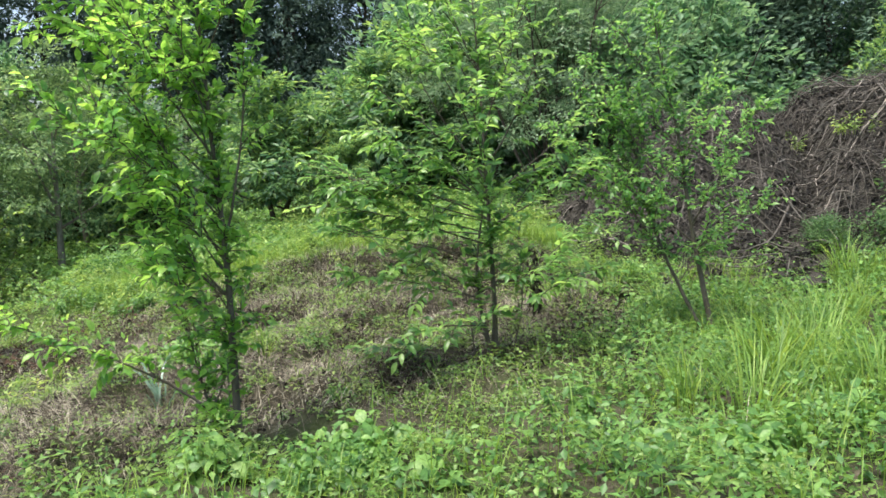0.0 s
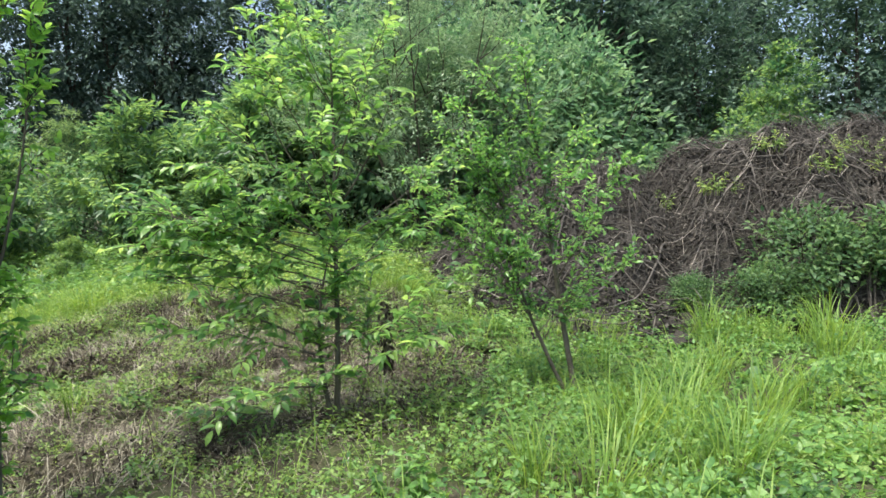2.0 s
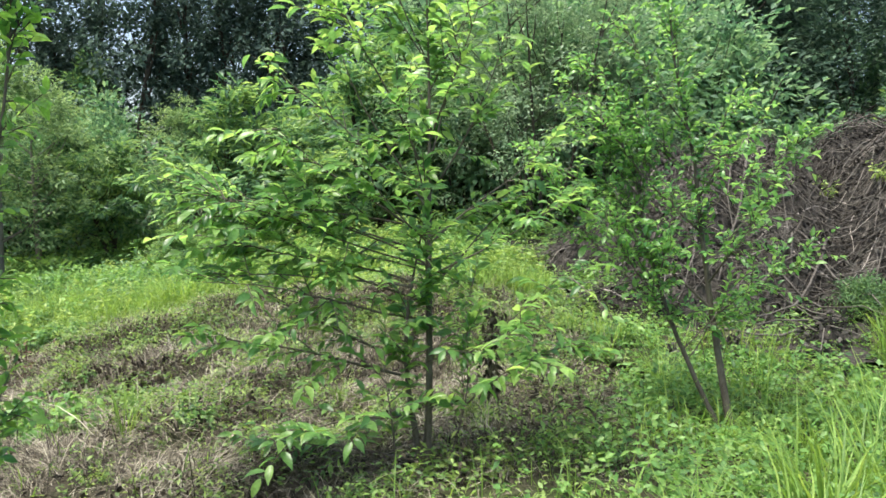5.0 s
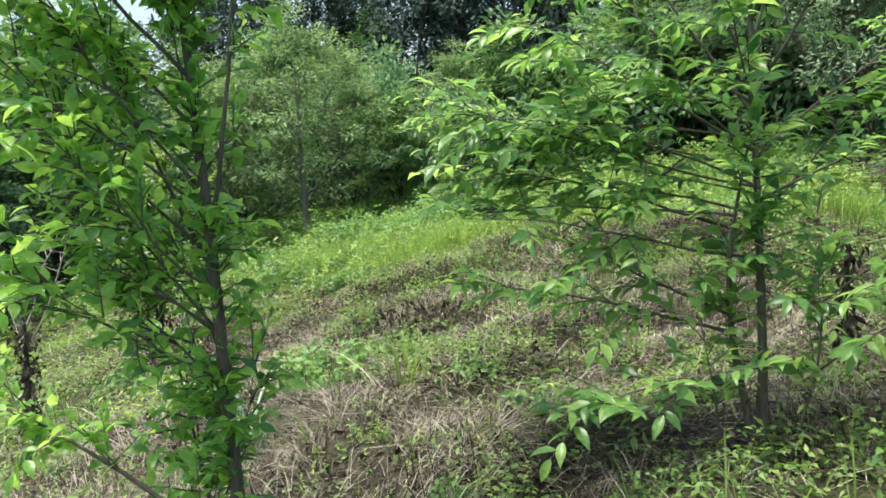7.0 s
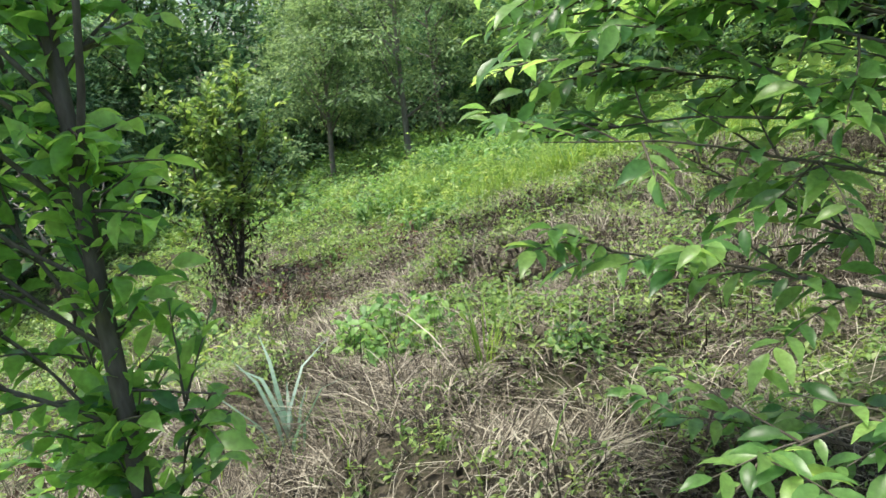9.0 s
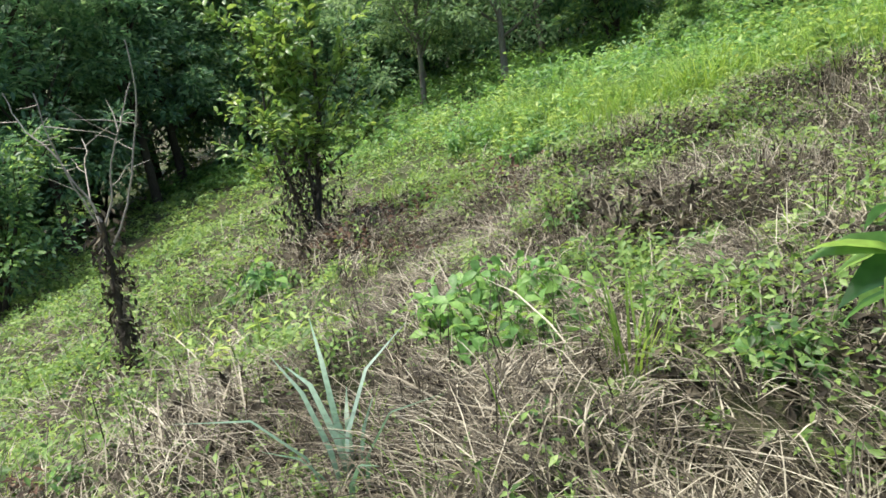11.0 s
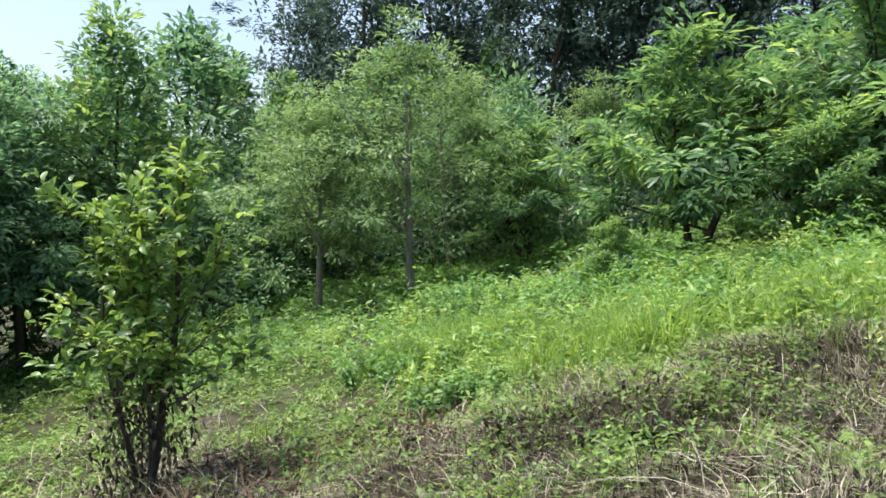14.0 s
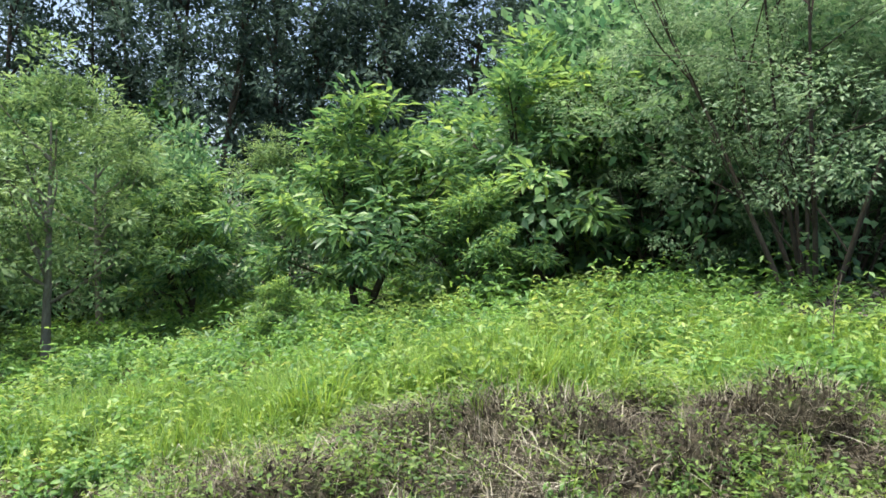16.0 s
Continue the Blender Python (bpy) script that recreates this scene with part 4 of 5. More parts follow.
# low weeds
x, y = scatter(165000, (-17, 6, -3.0, 18), rng, lambda x, y: (0.17 + 0.83 * (1 - deadness(x, y))) * (1 - 0.15 * ((x > -2.4) & (x < 0.8) & (y > 6.0) & (y < 8.4))) * nearness(x, y) * np.clip(2.2 * patchy(x, y, 0.42, 2) - 0.3, 0.12, 1.3) * (1 - 0.6 * lushness(x, y)))
weed_plants(x, y, rng, 0.155, 0.045, 0.5, 3, WEED, "low_weeds", "low yellow-green weeds with small leaves")
# taller weeds and withered tops on the bank
x, y = scatter(22000, (-4.5, 2.5, 9.4, 12.9), rng, lambda x, y: np.clip(3.0 * patchy(x, y, 0.4, 23) - 1.25, 0.05, 1) * 0.36)
weed_plants(x, y, rng, 0.24, 0.042, 0.5, 4, WEED, "bank_weeds", "yellow-green weeds growing through dead grass on a bank")
x, y = scatter(26000, (-4.5, 2.5, 9.0, 12.7), rng, lambda x, y: np.clip(0.2 + deadness(x, y), 0, 1) * 0.6)
f = np.stack([x, y, land(x, y) - 0.01], 1)
v, q = blades(f, rng.uniform(0, 6.283, len(x)), rng.uniform(0.06, 0.26, len(x)), rng.uniform(0.2, 1.0, len(x)), rng.uniform(0.003, 0.008, len(x)), rng, 0.3)
stuff("dead_grass", "dead grass standing and bent on a bank", mesh_of("dead_grass", v, [q], STRAW))
# lush weeds
x, y = scatter(52000, (-9, 9, -4, 19), rng, lambda x, y: lushness(x, y) * nearness(x, y) * (0.5 + patchy(x, y, 0.8, 4)))
weed_plants(x, y, rng, 0.2, 0.062, 0.55, 4, LUSH, "lush_weeds", "lush green leafy weeds", shape=DIAMOND)
# grass
def grass_field(n, box, weight, tall, name, label, mat, wide=(0.004, 0.009), lean=(0.3, 0.9)):
    x, y = scatter(n, box, rng, weight)
    f = np.stack([x, y, land(x, y) - 0.01], 1)
    v, q = blades(f, rng.uniform(0, 6.283, len(x)), tall * rng.uniform(0.45, 1.2, len(x)), rng.uniform(*lean, len(x)), rng.uniform(*wide, len(x)), rng)
    return stuff(name, label, mesh_of(name, v, [q], mat))


grass_field(66000, (-12, 8, -4, 20), lambda x, y: (0.25 + 0.6 * lushness(x, y)) * (1 - 0.85 * deadness(x, y)) * nearness(x, y) * np.clip(2.2 * patchy(x, y, 0.6, 7) - 0.5, 0, 1), 0.3, "meadow_grass", "bright green meadow grass", GRASS)
grass_field(7000, (1.2, 7, 3.6, 10.5), lambda x, y: np.clip(4 * patchy(x, y, 0.6, 11) - 2.4, 0, 1) * np.clip((x - 1.2) / 0.6, 0, 1), 0.5, "tall_grass", "tall bright green arching grass", GRASS, (0.006, 0.013), (0.35, 0.85))
grass_field(15000, (-6.8, 2.0, 12.1, 15.0), lambda x, y: np.clip(3.4 * patchy(x, y, 0.9, 41) - 1.2, 0.03, 1) * np.clip((y - 12.1 - 0.25 * np.maximum(-x - 4.6, 0)) / 0.3, 0, 1), 0.5, "crest_grass", "tall yellow-green grass along the crest", GRASS, (0.006, 0.012), (0.2, 0.85))
# far meadow herbs
x, y = scatter(25000, (-20, 12, 12.5, 28), rng, lambda x, y: (0.35 + 0.65 * patchy(x, y, 1.4, 12)) * np.clip((y - 12.4 + 0.15 * (x + 3) * (x < -3)) / 1.2, 0, 1) * (0.45 + 0.55 * (y < 24)))
weed_plants(x, y, rng, 0.36, 0.07, 0.42, 3, LUSH, "meadow_herbs", "tall green herbs of the upper meadow")


# withered weeds: round the cherry's foot, under the shrub, and in the near dead patch
for n, box, tall_, mat, name, label in [(170, (0.0, 1.4, 6.1, 7.2), 0.3, DEAD_LEAF, "withered_weeds", "withered brown weeds standing round the cherry tree"),
                                        (130, (-6.9, -4.4, 9.5, 11.3), 0.26, RED_DEAD, "withered_weeds", "reddish withered weeds under the shrub"),
                                        (90, (-4.0, -2.0, 4.5, 6.0), 0.14, RED_DEAD, "withered_weeds", "reddish withered weeds in the dry patch")]:
    x, y = scatter(n, box, rng, lambda x, y: np.clip(2.6 * patchy(x, y, 0.35, 27) - 0.5, 0.05, 1))
    weed_plants(x, y, rng, tall_, 0.055, 0.4, 7, mat, name, label)


# ---- single plants ----
def leafy_plant(name, label, seed, stems, height, spread, leaf, width, mat, pairs=5, category="plant", shape=DIAMOND):
    """A clump of leafy stems."""
    rng = fields(seed)
    root = new(name)
    at, al, up, sz, stalks = [], [], [], [], []
    for i in range(stems):
        a, r = rng.uniform(0, 360), spread * math.sqrt(rng.random())
        h = height * rng.uniform(0.55, 1.1) * (1.1 - 0.4 * r / max(spread, 0.01))
        p = bough((r * math.cos(radians(a)), r * math.sin(radians(a)), -0.03), a, rng.uniform(68, 88), h, rng, 5, 0.07)
        stalks.append(tube(p[::2], np.linspace(0.006, 0.003, len(p[::2])), 3))
        t0 = rng.uniform(0, 6.283)
        for k in range(pairs):
            t = 0.25 + 0.75 * (k + 0.5) / pairs
            q, _ = along_path(p, [t])
            for s in (0, 3.1416):
                b = t0 + k * 1.57 + s + rng.normal(0, 0.3)
                at.append(q[0]), al.append((math.cos(b), math.sin(b), rng.normal(-0.2, 0.4)))
                up.append((rng.normal(0, 0.5), rng.normal(0, 0.5), 1.0)), sz.append(leaf * rng.uniform(0.6, 1.2) * (1.1 - 0.45 * t))
    at, al, up, sz = (np.array(a) for a in (at, al, up, sz))
    tagged(part("stem", tubes_mesh("stem", stalks, mat), root), kind="stuff")
    part("foliage", leaves_mesh("foliage", at, al, up, sz, sz * width, mat, shape), root)
    return tagged(root, label, category)


def grass_tuft(name, label, seed, n, tall, wide, lean, mat, spread=0.12):
    rng = fields(seed)
    a, r = rng.uniform(0, 6.283, n), spread * np.sqrt(rng.random(n))
    v, q = blades(np.stack([r * np.cos(a), r * np.sin(a), 0 * a - 0.02], 1), a + rng.normal(0, 0.6, n), tall * rng.uniform(0.55, 1.15, n), rng.uniform(*lean, n), rng.uniform(*wide, n), rng)
    return tagged(new(name, mesh_of(name, v, [q], mat)), label, "grass")


def joined(name, label, kinds, places):
    """Many far plants in one object: the foliage of the given kinds, set at (x, y, turn, size, kind)."""
    vs, fs, ns, n = [], {3: [], 4: []}, [], 0
    for x, y, turn, size, k in places:
        me = [c for c in kinds[k].children if c.name.startswith("foliage")][0].data
        co = np.empty(len(me.vertices) * 3, np.float32)
        me.vertices.foreach_get("co", co)
        co = co.reshape(-1, 3) * size
        c, d = math.cos(radians(turn)), math.sin(radians(turn))
        vs.append(np.stack([co[:, 0] * c - co[:, 1] * d + x, co[:, 0] * d + co[:, 1] * c + y, co[:, 2] + float(land(x, y))], 1))
        li, tot = np.empty(len(me.loops), np.int32), np.empty(len(me.polygons), np.int32)
        me.loops.foreach_get("vertex_index", li), me.polygons.foreach_get("loop_total", tot)
        start = np.cumsum(tot) - tot
        for m in (3, 4):
            b = start[tot == m]
            if len(b):
                fs[m].append(li[b[:, None] + np.arange(m)] + n)
        n += len(co)
    faces = [np.concatenate(f) for f in fs.values() if f]
    return stuff(name, label, mesh_of(name, np.concatenate(vs), faces, [c for c in kinds[0].children if c.name.startswith("foliage")][0].data.materials[0]))


clump = leafy_plant("leafy_weed", "bright green leafy weed clump in dry thatch", 71, 80, 0.34, 0.34, 0.1, 0.6, LUSH, 4, shape=BLADE_LEAF)
put(clump, -2.6, 7.6, 0, 1.15, 1.1, copy=False)
tagged(clump, group="leafy weed clumps")
small = leafy_plant("leafy_weed", "bright green leafy weed clump in dry thatch", 72, 12, 0.26, 0.16, 0.1, 0.55, LUSH, 4, shape=BLADE_LEAF)
put(small, -3.3, 9.6, copy=False)
tagged(small, group="leafy weed clumps")
tall = leafy_plant("leafy_weed", "tall green leafy herb in the meadow", 73, 20, 0.62, 0.3, 0.13, 0.42, HERB, 6)
put(tall, -5.4, 13.0, copy=False)
tagged(tall, group="leafy weed clumps")
yel = leafy_plant("leafy_weed", "yellow-green leafy herb standing in grass", 74, 14, 0.42, 0.25, 0.11, 0.4, HERB, 5)
put(yel, -4.1, 7.3, copy=False)
tagged(yel, group="leafy weed clumps")
for o, x, y, a, s in [(small, -3.25, 8.6, 40, 1.1), (small, -1.37, 7.4, 90, 0.8), (small, -6.0, 9.0, 200, 1.3), (small, -5.9, 8.65, 10, 1.1), (yel, -3.7, 7.55, 50, 0.8), (small, -4.9, 7.9, 120, 0.9), (small, -2.2, 10.1, 300, 0.8),
                      (small, -0.55, 4.3, 60, 1.3), (small, -1.35, 4.1, 150, 1.2), (clump, -0.62, 3.9, 70, 0.7), (small, 1.75, 4.05, 200, 1.4), (small, 0.8, 4.6, 20, 1.2), (tall, -4.9, 12.7, 60, 0.8), (tall, -5.9, 13.4, 120, 0.9), (tall, -5.6, 12.6, 190, 0.75)]:
    put(o, x, y, a, s)
rng = fields(75)
upper = []
for i in range(85):
    x, y = rng.uniform(-9, 5), rng.uniform(12.6, 18.5)
    if y < 12.6 + max(0.0, -x - 4) * 0.5:
        continue
    if x > -0.3:
        continue
    upper.append((x, y, rng.uniform(0, 360), rng.uniform(0.6, 1.15), int(i % 4 == 1)))
joined("upper_meadow_herbs", "tall yellow-green herbs across the upper meadow", (tall, yel), upper)
for i in range(40):
    x, y = rng.uniform(0.6, 7), rng.uniform(3.8, 10)
    put((small, yel, small)[i % 3], x, y, rng.uniform(0, 360), rng.uniform(0.5, 1.0))
for i in range(60):
    x, y = rng.uniform(-8, 0.5), rng.uniform(5.5, 12)
    put((small, yel)[i % 2], x, y, rng.uniform(0, 360), rng.uniform(0.3, 0.7))

for i in range(50):
    x, y = rng.uniform(-4, 2.2), rng.uniform(10.0, 12.7)
    put((small, yel, small)[i % 3], x, y, rng.uniform(0, 360), rng.uniform(0.4, 0.85))

tuft = grass_tuft("grass_tuft", "tuft of tall bright green grass", 81, 64, 0.72, (0.008, 0.014), (0.4, 0.95), GRASS, 0.22)
tagged(tuft, group="grass tufts")
put(tuft, 1.99, 4.75, copy=False)
for x, y, a, s in [(3.08, 6.2, 30, 1.1), (1.66, 5.05, 80, 0.8), (2.5, 5.65, 140, 1.05), (3.8, 7.35, 10, 1.1), (5.2, 9.6, 60, 1.1), (6.0, 8.3, 100, 1.1), (2.7, 9.4, 0, 0.7), (2.6, 8.8, 50, 0.75), (3.2, 7.2, 220, 0.8), (3.4, 5.6, 260, 1.1), (4.4, 6.9, 300, 0.9), (2.9, 4.9, 10, 0.9), (4.6, 8.2, 90, 0.9), (6.6, 9.2, 70, 1.2),
                      (-4.6, 13.2, 70, 0.8), (-3.9, 13.0, 170, 0.8), (-3.4, 13.6, 270, 0.75), (-2.6, 13.3, 20, 0.7), (1.2, 13.9, 200, 0.7), (1.0, 14.6, 20, 0.8)]:
    put(tuft, x, y, a, s)
rng = fields(84)
for i in range(12):
    put(tuft, rng.uniform(-5.2, -1.2), rng.uniform(12.3, 14.2), rng.uniform(0, 360), rng.uniform(0.6, 1.0))
for i in range(26):
    put((tall, yel)[i % 2], rng.uniform(-5.5, 1.5), rng.uniform(12.5, 15.0), rng.uniform(0, 360), rng.uniform(0.9, 1.35))
for i in range(26):
    x = rng.uniform(-6.5, 2.5)
    put(tuft, x, rng.uniform(12.6, 15.5) + 0.25 * max(0.0, -x - 4), rng.uniform(0, 360), rng.uniform(0.5, 0.85))
mounds = [leafy_plant("leafy_weed", "dense mound of fresh green herbs in the meadow", 78, 42, 0.5, 0.42, 0.13, 0.46, HERB, 5, shape=BLADE_LEAF),
          leafy_plant("leafy_weed", "dense mound of tall green nettles in the meadow", 79, 34, 0.62, 0.4, 0.15, 0.5, LUSH, 6, shape=BLADE_LEAF)]
rng = fields(86)
for i in range(84):
    x = rng.uniform(-6.8, 3.0)
    y = 12.5 + 0.3 * max(0.0, -x - 4.6) + 3.6 * rng.random() ** 1.4
    put(mounds[i % 2 if i < 2 else int(rng.random() < (0.42 if x < 0 else 0.9))], x, y, rng.uniform(0, 360), rng.uniform(0.4, 1.25), rng.uniform(0.75, 1.25), copy=i > 1)
for x, y, a, k in [(-5.3, 12.4, 0, 1.0), (-4.7, 12.35, 90, 0.85), (-6.1, 13.0, 30, 0.8), (-4.0, 12.6, 140, 0.8)]:
    put(mounds[1], x, y, a, k)
for m in mounds:
    tagged(m, group="leafy weed clumps")
back = []
for i in range(44):
    x = rng.uniform(-11, 4.5)
    back.append((x, rng.uniform(15.5, 20.5) + 0.2 * max(0.0, -x - 6), rng.uniform(0, 360), rng.uniform(0.45, 0.9), 0))
for i in range(26):
    back.append((rng.uniform(-0.4, 4.5), rng.uniform(13.6, 17.0), rng.uniform(0, 360), rng.uniform(0.5, 0.9), 0))
joined("nettle_bed", "bed of green nettles under the trees", (mounds[1],), back)
thin = grass_tuft("grass_tuft", "thin yellowing grass tuft in dry thatch", 82, 34, 0.42, (0.006, 0.012), (0.1, 0.6), GRASS, 0.12)
put(thin, -1.8, 7.28, copy=False)
put(thin, -6.2, 8.2, 90, 0.7)
rng = fields(85)
for i in range(90):
    x, y = rng.uniform(-7.5, 0.8), rng.uniform(6.4, 12.4)
    if off_lane(np.array([[x, y]]), 0.5)[0]:
        put(thin, x, y, rng.uniform(0, 360), rng.uniform(0.3, 0.65))
broad = grass_tuft("grass_clump", "clump of broad grey-green grass blades", 83, 11, 0.6, (0.018, 0.028), (0.5, 0.95), DARK_GRASS, 0.08)
put(broad, -2.56, 6.5, copy=False)

bramble = far_tree("bramble", "green bramble bush beside the heap of branches", 36, 1.5, 1.0, 0.05, 90, 46, (0.1, 0.55), LEAF_BRAMBLE, DARK_BARK, 0.02, 5, 0.35, 0.3, 4, category="bush")
tagged(bramble, group="brambles by the heap")
put(bramble, 7.6, 11.1, copy=False)
for x, y, a, s in [(8.8, 10.7, 80, 1.05), (6.7, 10.7, 190, 0.6), (10, 10.3, 250, 1.1), (9.0, 10.0, 30, 0.7), (5.6, 11.0, 100, 0.4)]:
    put(bramble, x, y, a, s)

spire = leafy_plant("leafy_weed", "upright leafy herb spires at the meadow edge", 76, 5, 1.0, 0.3, 0.1, 0.4, WEED, 11)
tagged(spire, group="leafy weed clumps")
put(spire, -0.55, 14.6, copy=False)
for x, y, a, s in [(-0.1, 15.0, 40, 0.9), (0.3, 14.6, 90, 1.05), (0.75, 15.1, 140, 0.9), (1.1, 14.7, 200, 1.0), (1.5, 15.2, 250, 1.0), (-1.2, 14.9, 300, 0.9), (1.9, 15.5, 20, 0.9), (-0.3, 15.6, 70, 1.1), (0.5, 15.6, 160, 1.0)]:
    put(spire, x, y, a, s)

pine = far_tree("pine_tree", "tall pine with a bare trunk and tufted crown", 37, 13.5, 1.9, 8.6, 26, 90, (0.3, 0.12), NEEDLE, DARK_BARK, 0.16, 7, 0.4, 0.55, flat=0.5)
put(pine, -27.5, 32.0, 0, 1.0, copy=False)


# withered vine round the shrub's stems and under the cherry's side branch
def withered_vine(name, label, x, y, z0, z1, n, wide, seed, size=0.08):
    rng = fields(seed)
    root = new(name)
    root.location = (x, y, float(land(x, y)))
    p = bough((0, 0, z0), 70, 86 if z1 > z0 else -86, abs(z1 - z0), rng, 8, 0.08)
    part("stem", tubes_mesh("stem", [tube(p, np.linspace(0.007, 0.003, len(p)), 5)], DARK_BARK), root)
    q, _ = along_path(p, rng.random(n))
    q = q + rng.normal(0, 1, q.shape) * np.array([wide, wide, 0.03])
    part("withered_foliage", leaves_mesh("withered_foliage", q, rng.normal(0, 0.4, q.shape) - (0, 0, 0.9), rng.normal(0, 1, q.shape), size * rng.uniform(0.6, 1.3, n), 0.4 * size, DEAD_LEAF), root)
    return tagged(root, label, "vine")


withered_vine("withered_vine", "withered brown vine hanging round the shrub stems", -6.85, 10.3, 0.0, 1.15, 900, 0.2, 91)
withered_vine("withered_vine", "withered dark vine hanging from the cherry branch", 0.83, 6.95, 0.98, 0.42, 150, 0.03, 92, 0.07)


def dead_stem(x, y, head, rise, length, radius, seed, label):
    rng = fields(seed)
    root = new("dry_weed")
    root.location = (x, y, float(land(x, y)) - 0.04)
    p = bough((0, 0, 0), head, rise, length, rng, 8, 0.1, radians(-25))
    part("stalk", tubes_mesh("stalk", [tube(p, np.linspace(radius, radius * 0.3, len(p)), 6)], DARK_BARK), root)
    for t in (0.55, 0.75):
        q, _ = along_path(p, [t])
        b = bough(q[0], head + rng.normal(0, 60), 30, length * 0.3, rng, 5, 0.1)
        part("side_shoot", tubes_mesh("side_shoot", [tube(b, np.linspace(radius * 0.4, 0.001, len(b)), 4)], DARK_BARK), root)
    return tagged(root, label, "weed")


dead_stem(0.8, 13.3, 50, 68, 1.3, 0.012, 95, "bare leaning dead stem in the grass")
dead_stem(-5.0, 9.3, 60, 60, 0.5, 0.008, 96, "short bent dead stem among weeds")


# ---- lumps of matted thatch ----
def thatch_clump(seed, label):
    """A lump of old grass: straw that drapes outward from its crown, withered leaves in it."""
    rng = fields(seed)
    root = new("thatch_clump")
    n = 300
    a, r = rng.uniform(0, 6.283, n), 0.3 * np.sqrt(rng.random(n))
    h = 0.1 * np.exp(-(r / 0.22) ** 2)
    f = np.stack([r * np.cos(a), r * np.sin(a), h - 0.01], 1)
    v, q = blades(f, rng.uniform(0, 6.283, n), rng.uniform(0.06, 0.24, n), rng.uniform(0.6, 1.0, n), rng.uniform(0.003, 0.006, n), rng, 0.3, rng.uniform(-0.2, 0.8, (n, 1)), 3)
    part("straw", mesh_of("straw", v, [q], STRAW), root)
    m = 170
    a, r = rng.uniform(0, 6.283, m), 0.34 * np.sqrt(rng.random(m))
    at = np.stack([r * np.cos(a), r * np.sin(a), 0.01 + 0.1 * np.exp(-(r / 0.24) ** 2) * rng.random(m)], 1)
    part("withered_foliage", leaves_mesh("withered_foliage", at, rng.normal(0, 1, at.shape), rng.normal(0, 0.7, at.shape) + (0, 0, 1), 0.075, 0.03, DEAD_LEAF), root)
    return tagged(root, label, "dead grass", group="lumps of dead grass")


def dead_mound(seed):
    """A knee-high tangle of dead vines and grass over an added dome that darkens its hollows, with a few green sprigs.
    """
    rng = fields(seed)
    root = new("dead_vine_mound")
    rings, spokes = 6, 14
    rr, aa = np.meshgrid(np.linspace(0, 1, rings), np.linspace(0, 2 * np.pi, spokes, endpoint=False), indexing="ij")
    gx, gy = 0.5 * rr * np.cos(aa), 0.5 * rr * np.sin(aa)
    gz = 0.2 * np.cos(rr * 1.57) ** 0.8 * (0.75 + 0.5 * patchy(gx + seed, gy, 0.22, 30)) - 0.05
    i = np.arange((rings - 1) * spokes)
    j = i // spokes * spokes + (i + 1) % spokes
    part("core", mesh_of("core", np.stack([gx, gy, gz], -1).reshape(-1, 3), [np.stack([i, j, j + spokes, i + spokes], 1)], SOIL), root, "added dome that darkens the hollows")
    n = 900
    a, r = rng.uniform(0, 6.283, n), 0.55 * np.sqrt(rng.random(n))
    f = np.stack([r * np.cos(a), r * np.sin(a), 0.2 * np.cos(r * 3.1) * rng.uniform(0.6, 1.15, n) - 0.02], 1)
    for k, (name, mat, wide) in enumerate([("straw", STRAW, (0.003, 0.007)), ("dead_vine", DEAD_LEAF, (0.004, 0.009))]):
        q = (np.arange(n) % 3 == 2) == bool(k)
        m = int(q.sum())
        v, fc = blades(f[q], a[q] + rng.normal(0, 1.1, m), rng.uniform(0.14, 0.5, m), rng.uniform(0.55, 1.05, m), rng.uniform(*wide, m), rng, 0.8, rng.uniform(-0.15, 0.75, (m, 1)), 4)
        tagged(part(name, mesh_of(name, v, [fc], mat), root), kind="stuff")
    m = 150
    a, r = rng.uniform(0, 6.283, m), 0.5 * np.sqrt(rng.random(m))
    at = np.stack([r * np.cos(a), r * np.sin(a), 0.2 * np.cos(r * 3.1) + rng.uniform(-0.02, 0.08, m)], 1)
    tagged(part("withered_leaf", leaves_mesh("withered_leaf", at, rng.normal(0, 1, at.shape), rng.normal(0, 0.7, at.shape) + (0, 0, 1), 0.07, 0.032, DEAD_LEAF), root), kind="stuff")
    m = 130
    a, r = rng.uniform(0, 6.283, m), 0.5 * np.sqrt(rng.random(m))
    at = np.stack([r * np.cos(a), r * np.sin(a), 0.2 * np.cos(r * 3.1) + rng.uniform(0.02, 0.14, m)], 1)
    tagged(part("sprig", leaves_mesh("sprig", at, rng.normal(0, 1, at.shape) * (1, 1, 0.4), rng.normal(0, 0.4, at.shape) + (0, 0, 1), rng.uniform(0.04, 0.08, m), 0.034, WEED), root, "small fresh green leaves"), kind="stuff")
    return tagged(root, "mound of tangled dead vines and dry grass", "dead plants", group="mounds of dead vines")


tangles = [dead_mound(111), dead_mound(112)]
rng = fields(113)
places = [(-3.1, 11.3), (-2.5, 11.6), (-1.9, 11.3), (-1.3, 11.7), (-0.6, 11.4), (0.0, 11.8), (0.6, 11.5), (1.1, 12.0), (-2.2, 10.8), (-0.9, 10.9), (-3.6, 11.0), (0.2, 8.3), (-0.1, 8.6), (-2.7, 5.2), (-3.1, 5.5), (-2.3, 5.6), (-1.0, 7.9), (-1.5, 8.2), (-3.2, 9.9), (-2.0, 9.4)]
while len(places) < 46:
    x, y = rng.uniform(-6.5, 1.6), rng.uniform(7.2, 12.2)
    if deadness(x, y) > 0.5:
        places.append((x, y))
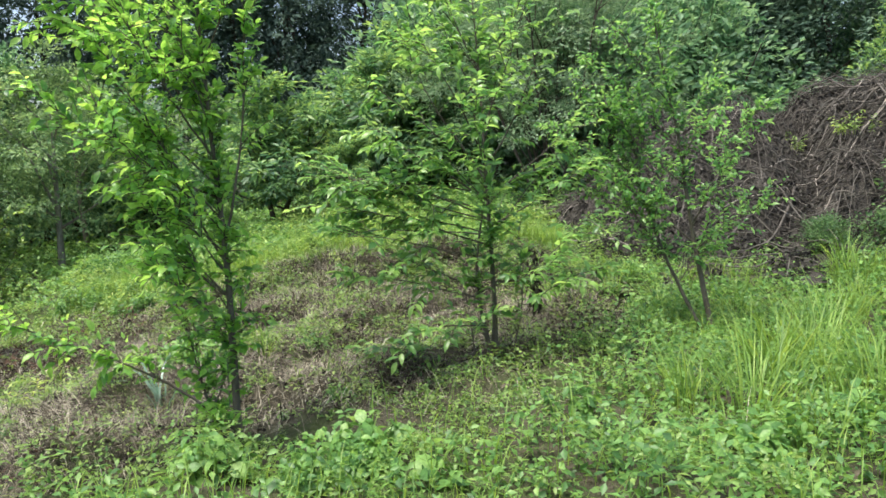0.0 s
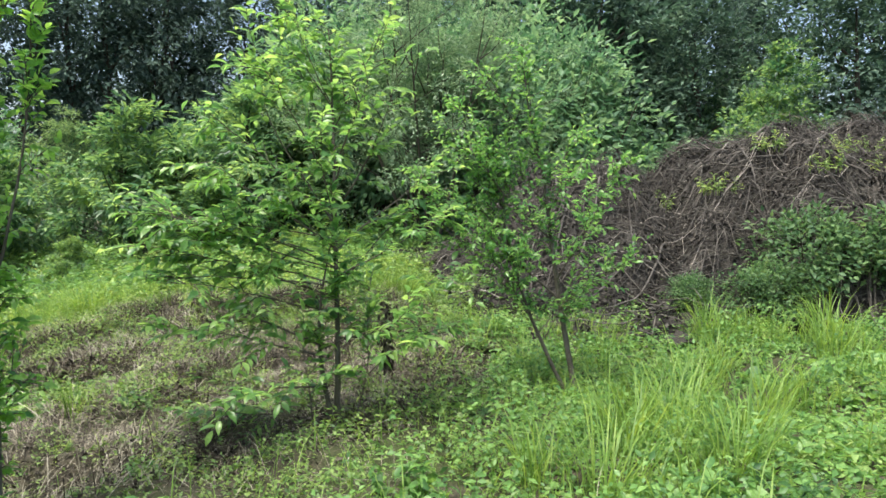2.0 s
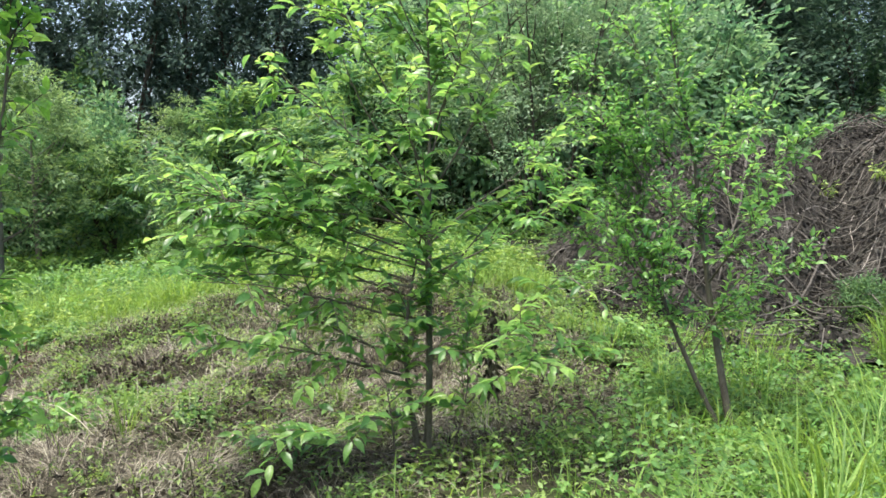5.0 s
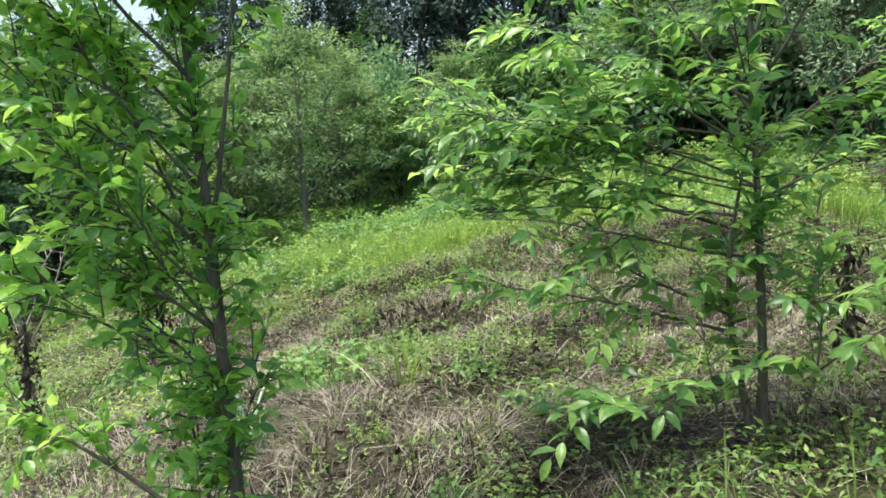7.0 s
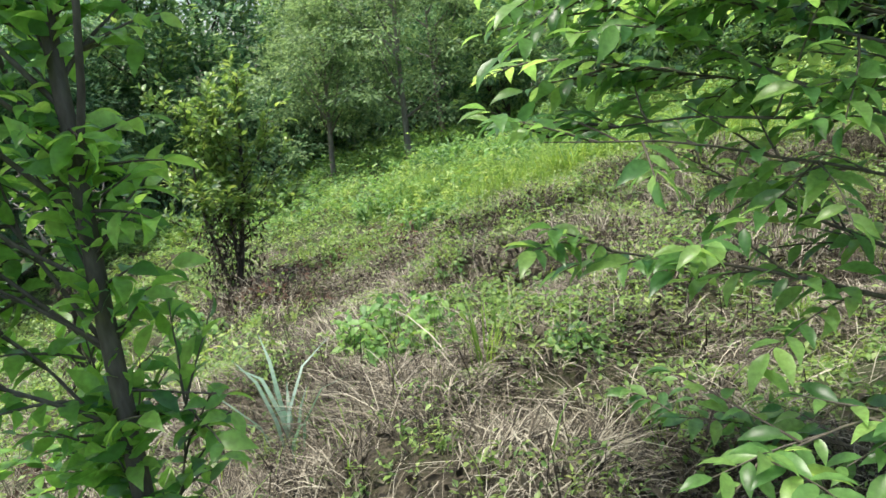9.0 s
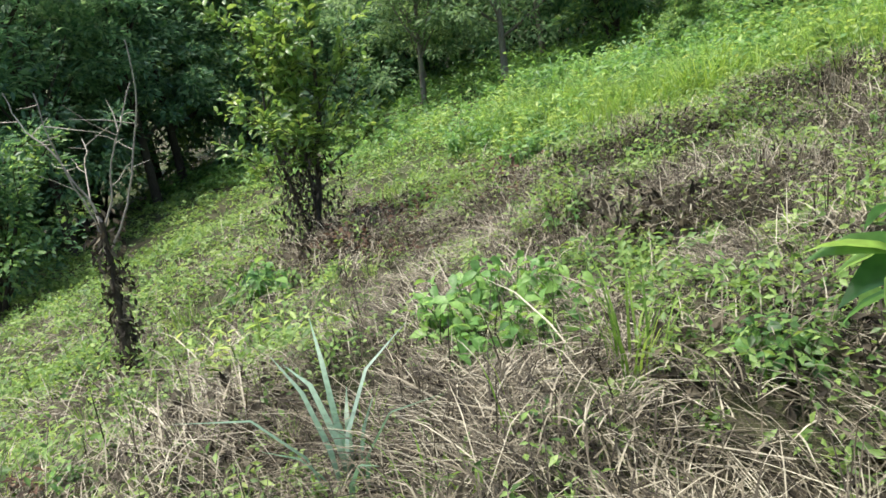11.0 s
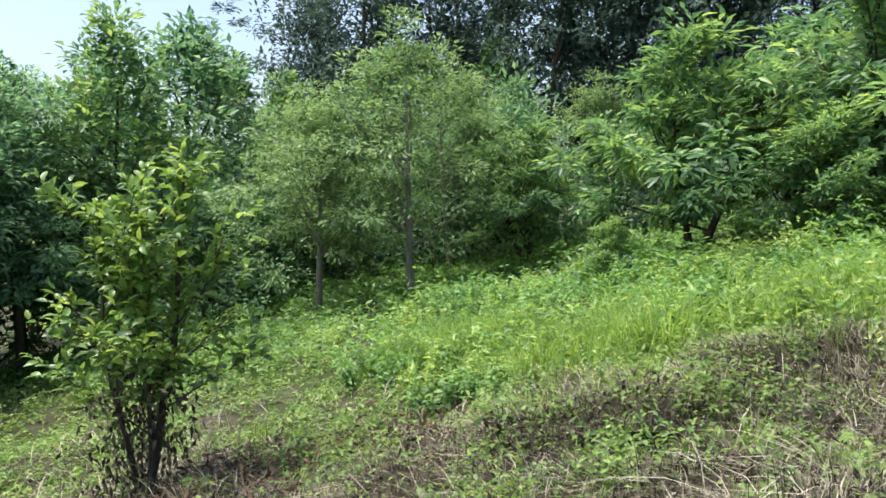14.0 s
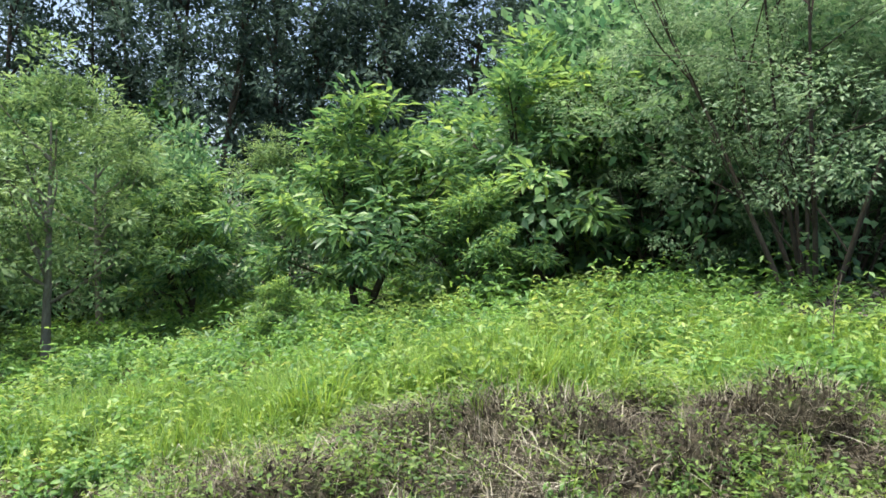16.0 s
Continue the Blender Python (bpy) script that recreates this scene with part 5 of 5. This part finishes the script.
while len(places) < 60:
    x, y = rng.uniform(-3.0, 0.9), rng.uniform(5.9, 8.6)
    if deadness(x, y) > 0.4 and off_lane(np.array([[x, y]]), 0.75)[0]:
        places.append((x, y))
for i, (x, y) in enumerate(places):
    put(tangles[i % 2], x, y, rng.uniform(0, 360), rng.uniform(0.5, 1.0), rng.uniform(0.8, 1.3) if y > 10.5 else rng.uniform(0.45, 0.8), copy=i > 1)

lumps = [thatch_clump(101, "lump of matted dry brown grass"), thatch_clump(102, "lump of matted dry brown grass")]
spots = [(-1.31, 7.94), (-3.8, 10.57), (-2.8, 11.78), (-0.34, 11.87), (-2.57, 11.86), (-1.9, 9.9), (-1.44, 7.5), (-0.39, 12.0), (-4.94, 10.15), (-3.9, 10.0), (-2.4, 9.2), (-2.9, 8.3), (-1.2, 11.3), (0.3, 11.6),
         (-3.4, 11.3), (-0.9, 9.0), (0.7, 6.7), (0.1, 6.9), (-2.6, 4.8), (-3.1, 5.4), (-6.0, 10.4), (-4.4, 9.2), (0.5, 7.6), (-0.2, 6.4)]
rng = fields(103)
while len(spots) < 50:
    x, y = rng.uniform(-3.5, 2), rng.uniform(10.2, 12.5)
    spots.append((x, y))
while len(spots) < 105:
    x, y = rng.uniform(-7, 2), rng.uniform(5, 12.6)
    if deadness(x, y) > 0.45:
        spots.append((x, y))
for i, (x, y) in enumerate(spots):
    put(lumps[i % 2], x, y, rng.uniform(0, 360), rng.uniform(0.6, 1.2), rng.uniform(0.8, 1.5), copy=i > 1)
for x, y in [(7.0, 12.9), (8.1, 13.2), (9.2, 13.0), (10.1, 13.3), (6.1, 13.6), (11.0, 13.0), (9.7, 12.4), (8.6, 12.3)]:
    put(yel, x, y, 40 * x, 1.1, sink=-float(heap_height(x, y)))

broad_weed = leafy_plant("broad_leaved_weed", "green weed with broad soft leaves", 77, 6, 0.34, 0.14, 0.17, 0.8, LUSH, 2, shape=OVAL_LEAF)
tagged(broad_weed, group="broad-leaved weeds")
put(broad_weed, -0.5, 4.25, copy=False)
for x, y, a, s in [(-1.32, 4.0, 60, 0.95), (1.8, 4.0, 120, 1.1), (-0.05, 3.75, 200, 0.8), (-5.9, 8.85, 260, 1.1), (-6.1, 9.1, 20, 0.9), (2.5, 4.4, 300, 0.9), (5.4, 7.4, 90, 1.2), (-1.35, 7.4, 10, 0.6), (6.2, 7.7, 30, 1.2), (4.9, 7.9, 150, 1.0)]:
    put(broad_weed, x, y, a, s)


def cut_frond(x, y):
    """A wilted pale frond that lies on the weeds."""
    rng = fields(97)
    root = new("cut_frond")
    root.location = (x, y, float(land(x, y)) + 0.1)
    p = bough((0, 0, 0), 150, 6, 0.55, rng, 7, 0.06, radians(-14))
    part("rib", tubes_mesh("rib", [tube(p, np.linspace(0.006, 0.002, len(p)), 5)], HERB), root)
    t = np.repeat(np.linspace(0.1, 1, 18), 2)
    q, d = along_path(p, t)
    side = np.cross(d, (0, 0, 1.0))
    side *= np.where(np.arange(36) % 2, 1.0, -1.0)[:, None] / np.linalg.norm(side, axis=1, keepdims=True)
    part("frond_blade", leaves_mesh("frond_blade", q, side + 0.6 * d / np.linalg.norm(d, axis=1, keepdims=True), np.tile((0, 0, 1.0), (36, 1)) + rng.normal(0, 0.2, (36, 3)), 0.13 * np.sin(np.pi * (0.15 + 0.8 * t)) + 0.02, 0.035, HERB), root)
    return tagged(root, "wilted pale green frond lying on weeds", "leaf")


cut_frond(-6.0, 10.15)
